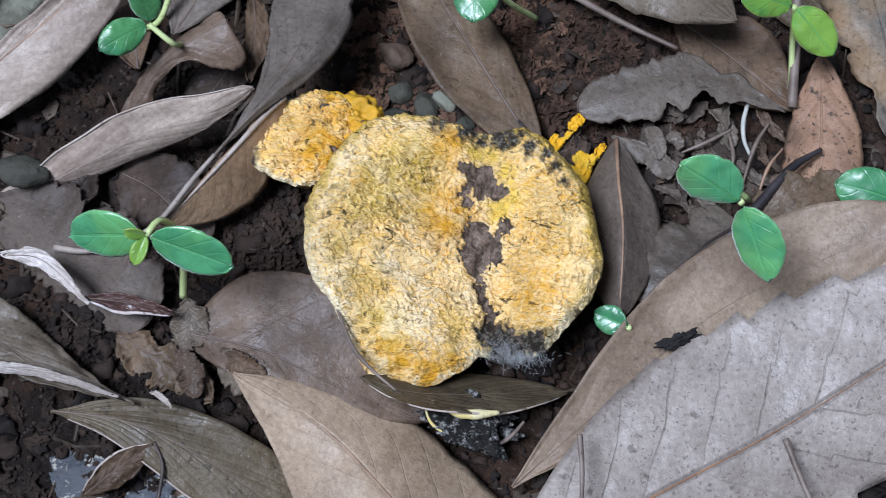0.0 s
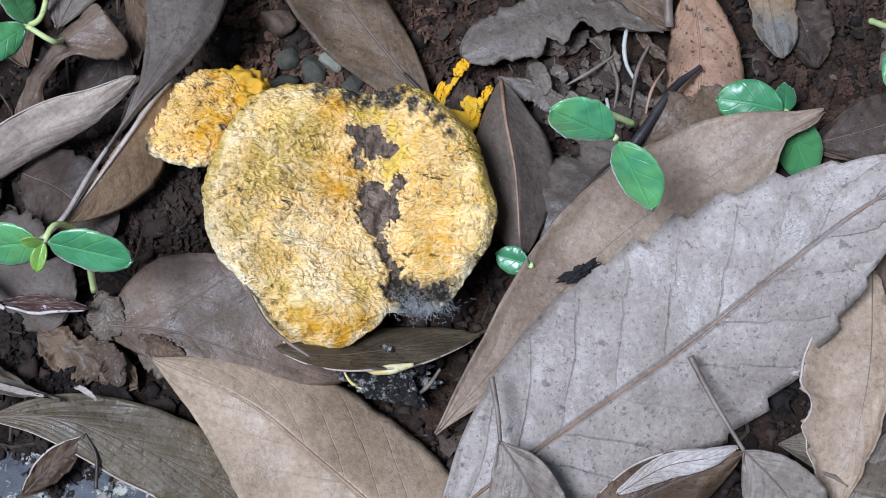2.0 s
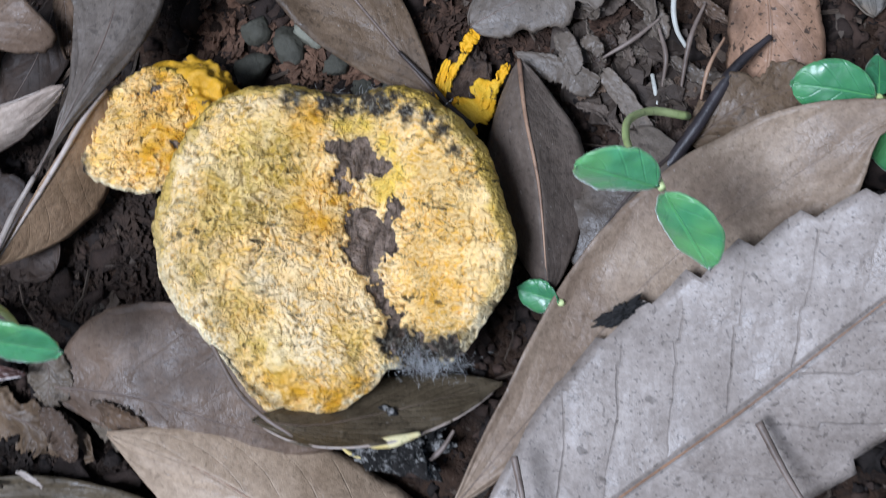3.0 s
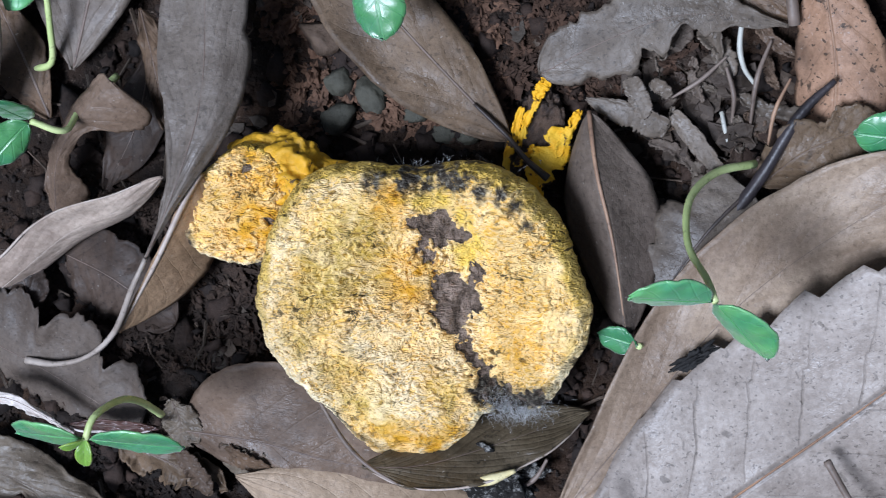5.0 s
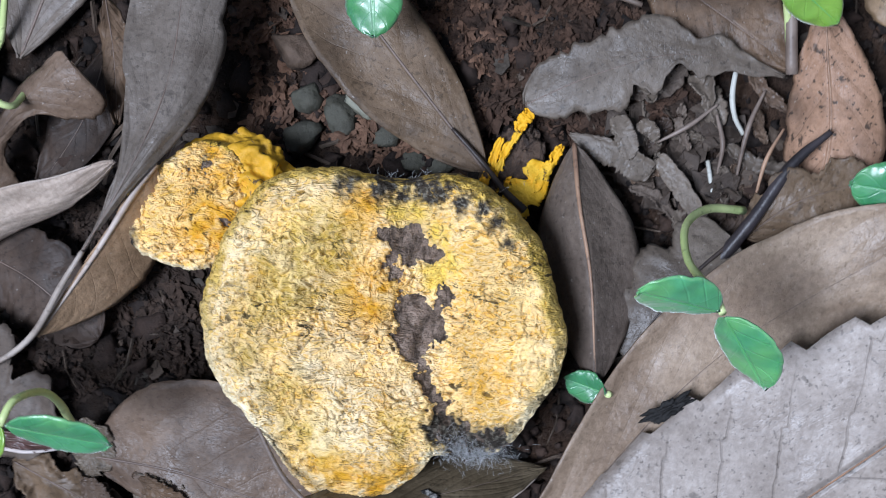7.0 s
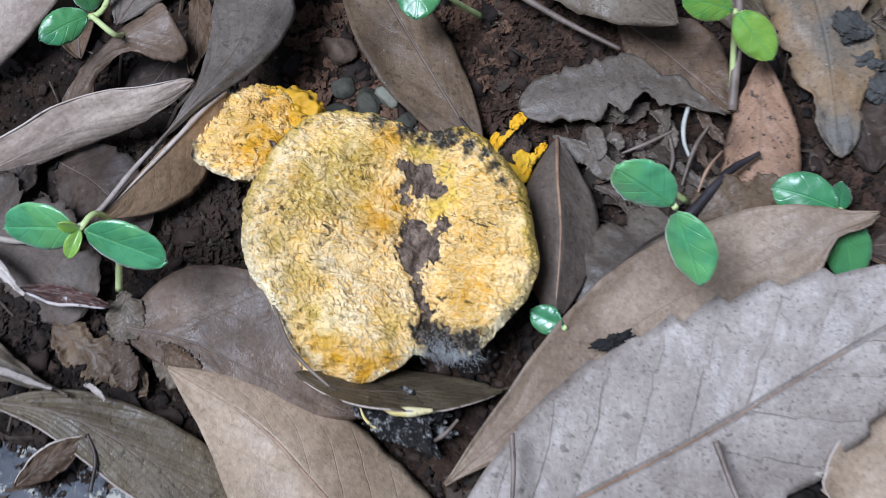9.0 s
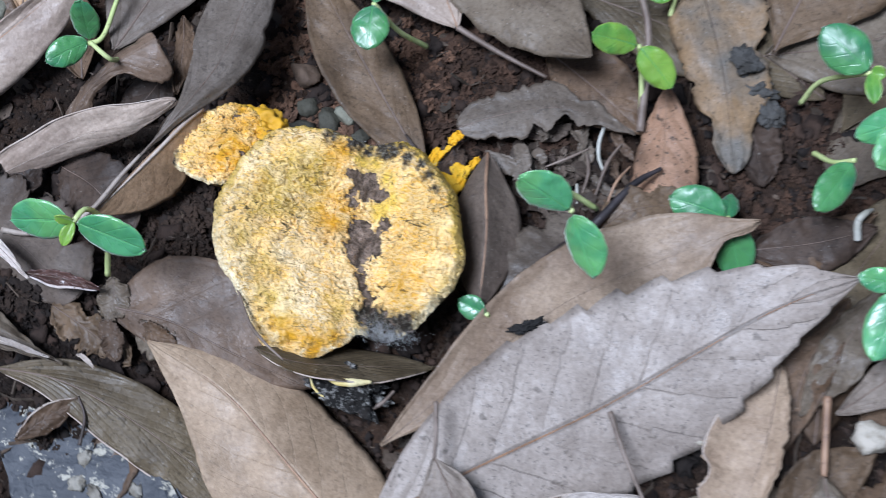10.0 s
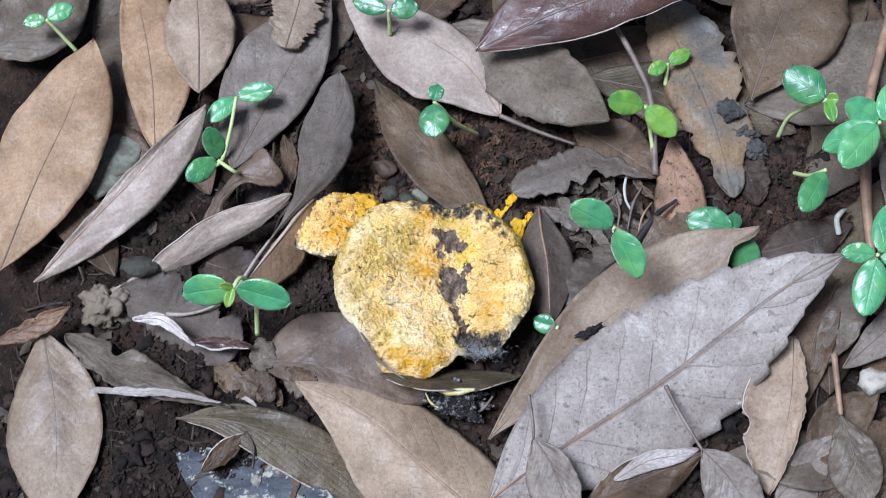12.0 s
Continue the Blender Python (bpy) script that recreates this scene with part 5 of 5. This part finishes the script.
def small_height(x, y):
    return 21.6 + 0.02 * (x + 30) + 0.03 * (y - 11) - 1.6 * (((x + 30.5) / 10) ** 2 + ((y - 12.5) / 10) ** 2) + 0.9


small = tagged(new("mushroom"), "small yellow mushroom with a pitted cap pressed against a larger one", "mushroom", "yellow mushrooms")
cap("cap", small, (-31.0, 12.0), (10.7, 0.18, 0.69, 0.02, 1.25, -1.08, -0.18), small_height,
    bare=[(-28.2, 19.4, 1.0), (-30.6, 18.2, 0.5), (-24.5, 10.5, 0.3)], mouldy=[(-41.6, 6.4, 2.2), (-28.5, 20.6, 0.6)], orange=[(-26, 9, 6.0), (-22, 15, 6.0), (-28, 20, 4.0)], lemon=[], gold=[(-26, 12, 9)],
    rim=2.4, rings=110, sectors=320, seed=20, relief=0.78, lobes=[(60, -1.0, 30)])
verts, faces = lump((11.2, 7.6, 8.2), 31, rough=0.28, cuts=6, facets=3)
side = add_mesh("lobe", verts, faces, OCHRE, small, "bright orange yellow lower lobe")
side.location = Vector((-23.2, 17.4, 13.6)) * MM
v, f = tube([(-30, 12, 18), (-29, 12, 8), (-28, 11, -2)], (4.5, 4.0, 4.6), 12, 20)
add_mesh("stipe", v, f, FLESH, small)

fragment = tagged(new("mushroom_fragment"), "decayed brown mushroom remnant with peeling yellow skin", "mushroom", "yellow mushrooms")
verts, faces = lump((4.6, 8.6, 2.6), 47, rough=0.45, cuts=5, facets=5)
ob = add_mesh("flesh", verts, faces, ROTTEN, fragment)
ob.matrix_world = pose(0.0208, 0.0222, 0.0022, 0, 0, -16)
for line, wide, k in (([(15.2, 14.6, 6.5), (15.8, 20.0, 5.6), (17.0, 23.6, 5.2), (18.4, 28.6, 4.6)], 0.95, 1), ([(18.0, 22.0, 4.8), (19.4, 26.6, 5.0), (21.0, 29.8, 4.8), (21.8, 31.0, 4.6)], 0.8, 2),
                      ([(21.2, 30.2, 4.8), (22.3, 32.2, 5.2), (23.5, 34.2, 4.6)], 1.5, 3), ([(20.4, 14.8, 6.6), (23.4, 19.0, 6.2), (25.0, 22.6, 5.6), (26.4, 24.8, 5.0)], 3.9, 4),
                      ([(24.8, 19.6, 5.8), (26.8, 24.0, 5.4), (28.8, 28.0, 4.8)], 1.2, 5), ([(20.6, 16.6, 6.4), (21.6, 13.6, 7.0), (22.2, 11.0, 7.6)], 0.8, 6), ([(17.2, 18.6, 5.8), (19.0, 19.8, 5.8), (20.6, 21.8, 5.4)], 0.7, 7)):
    verts, faces, uvs, grid = blade(line, (wide, 8), (wide * 0.85, -16), peak=0.5, base=0.35, tip=0.4, torn=0.4, wave=0.7, thick=0.4, n=60, m=5, seed=k * 2.3, bites=((0.35, 1, 0.6, 0.06), (0.66, -1, 0.65, 0.07)))
    add_mesh("strand", verts, faces, PEELING, fragment, "torn yellow strip of skin", uvs=uvs)

stub = tagged(new("mushroom_stub"), "blackened mouldy stump of a mushroom below the cap", "mushroom", "yellow mushrooms")
verts, faces = lump((9.0, 4.8, 4.6), 53, rough=0.6, cuts=6, facets=4)
ob = add_mesh("flesh", verts, faces, MOULD, stub)
ob.matrix_world = pose(0.0125, -0.0365, 0.0095, 0, 0, -12)
v, f = tube([(7.0, -36.2, 15.6), (10.5, -37.2, 16.4), (13.5, -36.9, 16.4), (18.0, -35.4, 15.2)], (0.5, 1.0, 1.0, 0.4), 20, 8)
add_mesh("flesh_edge", v, f, CREAM, stub, "cream yellow flesh edge")
v, f = tube([(3.5, -36.5, 12.5), (5.5, -39.2, 11.5), (10.0, -40.8, 9.5)], (0.2, 0.35, 0.2), 16, 7)
add_mesh("flesh_edge", v, f, CREAM, stub, "cream yellow flesh edge")

# ---- ground ----
def graded(low, high, step):
    inner = list(np.arange(low, high + step / 2, step))
    outer, d = [], step
    far = 0.0
    while far < 60000:
        d *= 1.35
        far += d
        outer.append(far)
    return np.array([low - q for q in outer[::-1]] + inner + [high + q for q in outer])


gx, gy = graded(-140, 180, 1.25), graded(-100, 135, 1.25)
verts = []
for y in gy:
    for x in gx:
        verts.append((x * MM, y * MM, ground_height(x, y) * MM))
nx = len(gx)
faces = [(j * nx + i, j * nx + i + 1, (j + 1) * nx + i + 1, (j + 1) * nx + i) for j in range(len(gy) - 1) for i in range(nx - 1)]
ground = add_mesh("ground", verts, faces, SOIL)
tagged(ground, "dark crumbly forest soil", "soil", kind="structure")


def scatter(name, label, material, count, seed, build, area=(-125, 165, -95, 125)):
    """Many small pieces strewn over the soil, in one mesh."""
    rnd = random.Random(seed)
    verts, faces = [], []
    for _ in range(count):
        x, y = rnd.uniform(area[0], area[1]), rnd.uniform(area[2], area[3])
        vs, fs = build(rnd)
        turn = Euler((rnd.gauss(0, 0.25), rnd.gauss(0, 0.25), rnd.uniform(0, 6.3))).to_matrix()
        at, n = Vector((x, y, ground_height(x, y) + 0.3)), len(verts)
        verts += [(turn @ Vector(p) + at) * MM for p in vs]
        faces += [[n + k for k in f] for f in fs]
    ob = add_mesh(name, verts, faces, material, smooth=material is CRUMB)
    return tagged(ob, label, "debris", kind="stuff")


def crumb(rnd):
    if not hasattr(crumb, "shapes"):
        crumb.shapes = [lump((1, rnd.uniform(0.6, 1), rnd.uniform(0.45, 0.8)), 100 + k, rough=1.1, cuts=2, facets=9) for k in range(14)]
    vs, fs = rnd.choice(crumb.shapes)
    s = min(3.4, 0.34 * math.exp(abs(rnd.gauss(0, 0.95)))) * 1000
    return [p * s for p in vs], fs


def clod(rnd):
    if not hasattr(clod, "shapes"):
        clod.shapes = [lump((1, rnd.uniform(0.6, 1), rnd.uniform(0.4, 0.7)), 300 + k, rough=1.3, cuts=3, facets=6) for k in range(12)]
    vs, fs = rnd.choice(clod.shapes)
    size = rnd.uniform(0.6, 2.2) * 1000
    return [p * size for p in vs], fs


def scrap(rnd):
    n, r = rnd.randint(5, 8), rnd.uniform(1.0, 3.6)
    ring = [(r * rnd.uniform(0.55, 1.1) * math.cos(6.283 * k / n), r * 0.65 * rnd.uniform(0.55, 1.1) * math.sin(6.283 * k / n), rnd.uniform(0, 0.9)) for k in range(n)]
    vs = ring + [(x, y, z + 0.25) for x, y, z in ring]
    return vs, [list(range(n))[::-1], list(range(n, 2 * n))] + [[k, (k + 1) % n, n + (k + 1) % n, n + k] for k in range(n)]


def splinter(rnd):
    l, r = rnd.uniform(2, 7), rnd.uniform(0.15, 0.45)
    bend = rnd.uniform(-0.8, 0.8)
    vs = [(x, r * c + bend * (x / l) ** 2 * 2, r * s + 0.6) for x in (-l, 0, l) for c, s in ((1, 0), (0, 1), (-1, 0), (0, -1))]
    fs = [[4 * i + k, 4 * i + (k + 1) % 4, 4 * i + 4 + (k + 1) % 4, 4 * i + 4 + k] for i in (0, 1) for k in range(4)] + [[3, 2, 1, 0], [8, 9, 10, 11]]
    return vs, fs


# older leaves lying low between the others, off the bare patches of soil
rnd = random.Random(77)
BARE_SOIL = ((-80, 14, 26), (78, -38, 26), (98, -18, 26), (60, -39, 26), (79, -16, 26), (11, -50, 26), (54, 30, 32), (-72, 38, 24), (-50, -12, 30), (0, 30, 42), (30, 40, 30), (106, 45, 26), (-72, -58, 30), (-40, -42, 24), (-95, -52, 34), (5, -10, 42), (-40, 0, 20))
laid = 0
while laid < 46:
    x, y = rnd.uniform(-120, 160), rnd.uniform(-75, 120)
    if any(math.hypot(x - a, y - b) < r for a, b, r in BARE_SOIL):
        continue
    laid += 1
    a, long, wide = rnd.uniform(0, 6.28), rnd.uniform(22, 34), rnd.uniform(8, 13)
    line = []
    for f in (-1, -0.33, 0.33, 1):
        px, py = x + f * long * math.cos(a) * 0.9, y + f * long * math.sin(a) * 0.9
        line.append((px, py, ground_height(px, py) + 2.6 + 1.0 * (1 - f * f)))
    leaf(rnd.choice(("brown dead leaf lying low on the soil", "dull grey brown leaf under other leaves", "old dark leaf pressed into the soil")), rnd.choice((BROWN, DULL, BROWN, OLIVE)), line,
         (wide, rnd.uniform(-6, 8)), (wide, rnd.uniform(-6, 8)), peak=rnd.uniform(0.4, 0.6), torn=rnd.choice((0, 0.15, 0.3)), rib=0.35, wave=0.9, n=30, m=6)

scatter("soil_crumbs", "loose dark brown crumbs of soil", CRUMB, 12000, 11, crumb)
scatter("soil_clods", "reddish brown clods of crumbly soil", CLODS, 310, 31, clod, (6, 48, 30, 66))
# Lighter copy, so the soil behind the cap looks lit.
scatter("soil_clods", "reddish brown clods between pebbles, coloured light as if lit", LIT_CLODS, 330, 35, clod, (-30, 16, 24, 64))
# Darker copy, so the soil at the front left looks shaded.
scatter("soil_clods", "brown clods of crumbly soil, darkened as if shaded", SHADED_CLODS, 310, 32, clod, (-60, -26, -22, 12))
scatter("soil_clods", "brown clods of crumbly soil, darkened as if shaded", SHADED_CLODS, 330, 33, clod, (-112, -40, -74, -28))
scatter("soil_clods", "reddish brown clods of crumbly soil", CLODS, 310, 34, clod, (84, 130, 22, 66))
scatter("leaf_fragments", "small broken bits of brown leaf", DEBRIS, 520, 12, scrap)
scatter("twig_splinters", "thin brown splinters and stalk bits", DEBRIS, 500, 13, splinter)


def leaf_bit(rnd):
    n, r = rnd.randint(6, 10), rnd.uniform(2.0, 5.5)
    ring = [(r * rnd.uniform(0.5, 1.15) * math.cos(6.283 * k / n), r * 0.6 * rnd.uniform(0.5, 1.15) * math.sin(6.283 * k / n), 0.8 + rnd.uniform(0, 1.6)) for k in range(n)]
    vs = ring + [(x, y, z + 0.25) for x, y, z in ring]
    return vs, [list(range(n))[::-1], list(range(n, 2 * n))] + [[k, (k + 1) % n, n + (k + 1) % n, n + k] for k in range(n)]


rnd = random.Random(5)
for k in range(26):
    x, y, a, long = rnd.uniform(36, 63), rnd.uniform(17, 44), rnd.uniform(0, 6.28), rnd.uniform(2.5, 7.0)
    line = [(x + f * long * math.cos(a + 0.25 * f), y + f * long * math.sin(a + 0.25 * f), ground_height(x, y) + 1.6 + rnd.uniform(0, 2.4)) for f in (-1, 0, 1)]
    wide = rnd.uniform(0.7, 2.6)
    leaf(rnd.choice(("shred of dry brown leaf on the soil", "small curled strip of grey brown leaf")), rnd.choice((SCRAP, COCOA, SCRAP, ROT_AND_SHADE, RUSSET)), line, (wide, rnd.uniform(-30, 40)), (wide, rnd.uniform(-40, 30)),
         peak=rnd.uniform(0.3, 0.7), base=0.35, tip=0.4, torn=0.5, rib=-1, wave=1.2, n=30, m=4, name="leaf_scrap")

BITS = lump_material("grey_brown_leaf_bits", (0.1, 0.074, 0.056), (0.03, 0.02, 0.015), 0.7)
scatter("leaf_litter", "broken grey brown leaf bits and splinters on soil", BITS, 34, 21, leaf_bit, (37, 58, 20, 35))
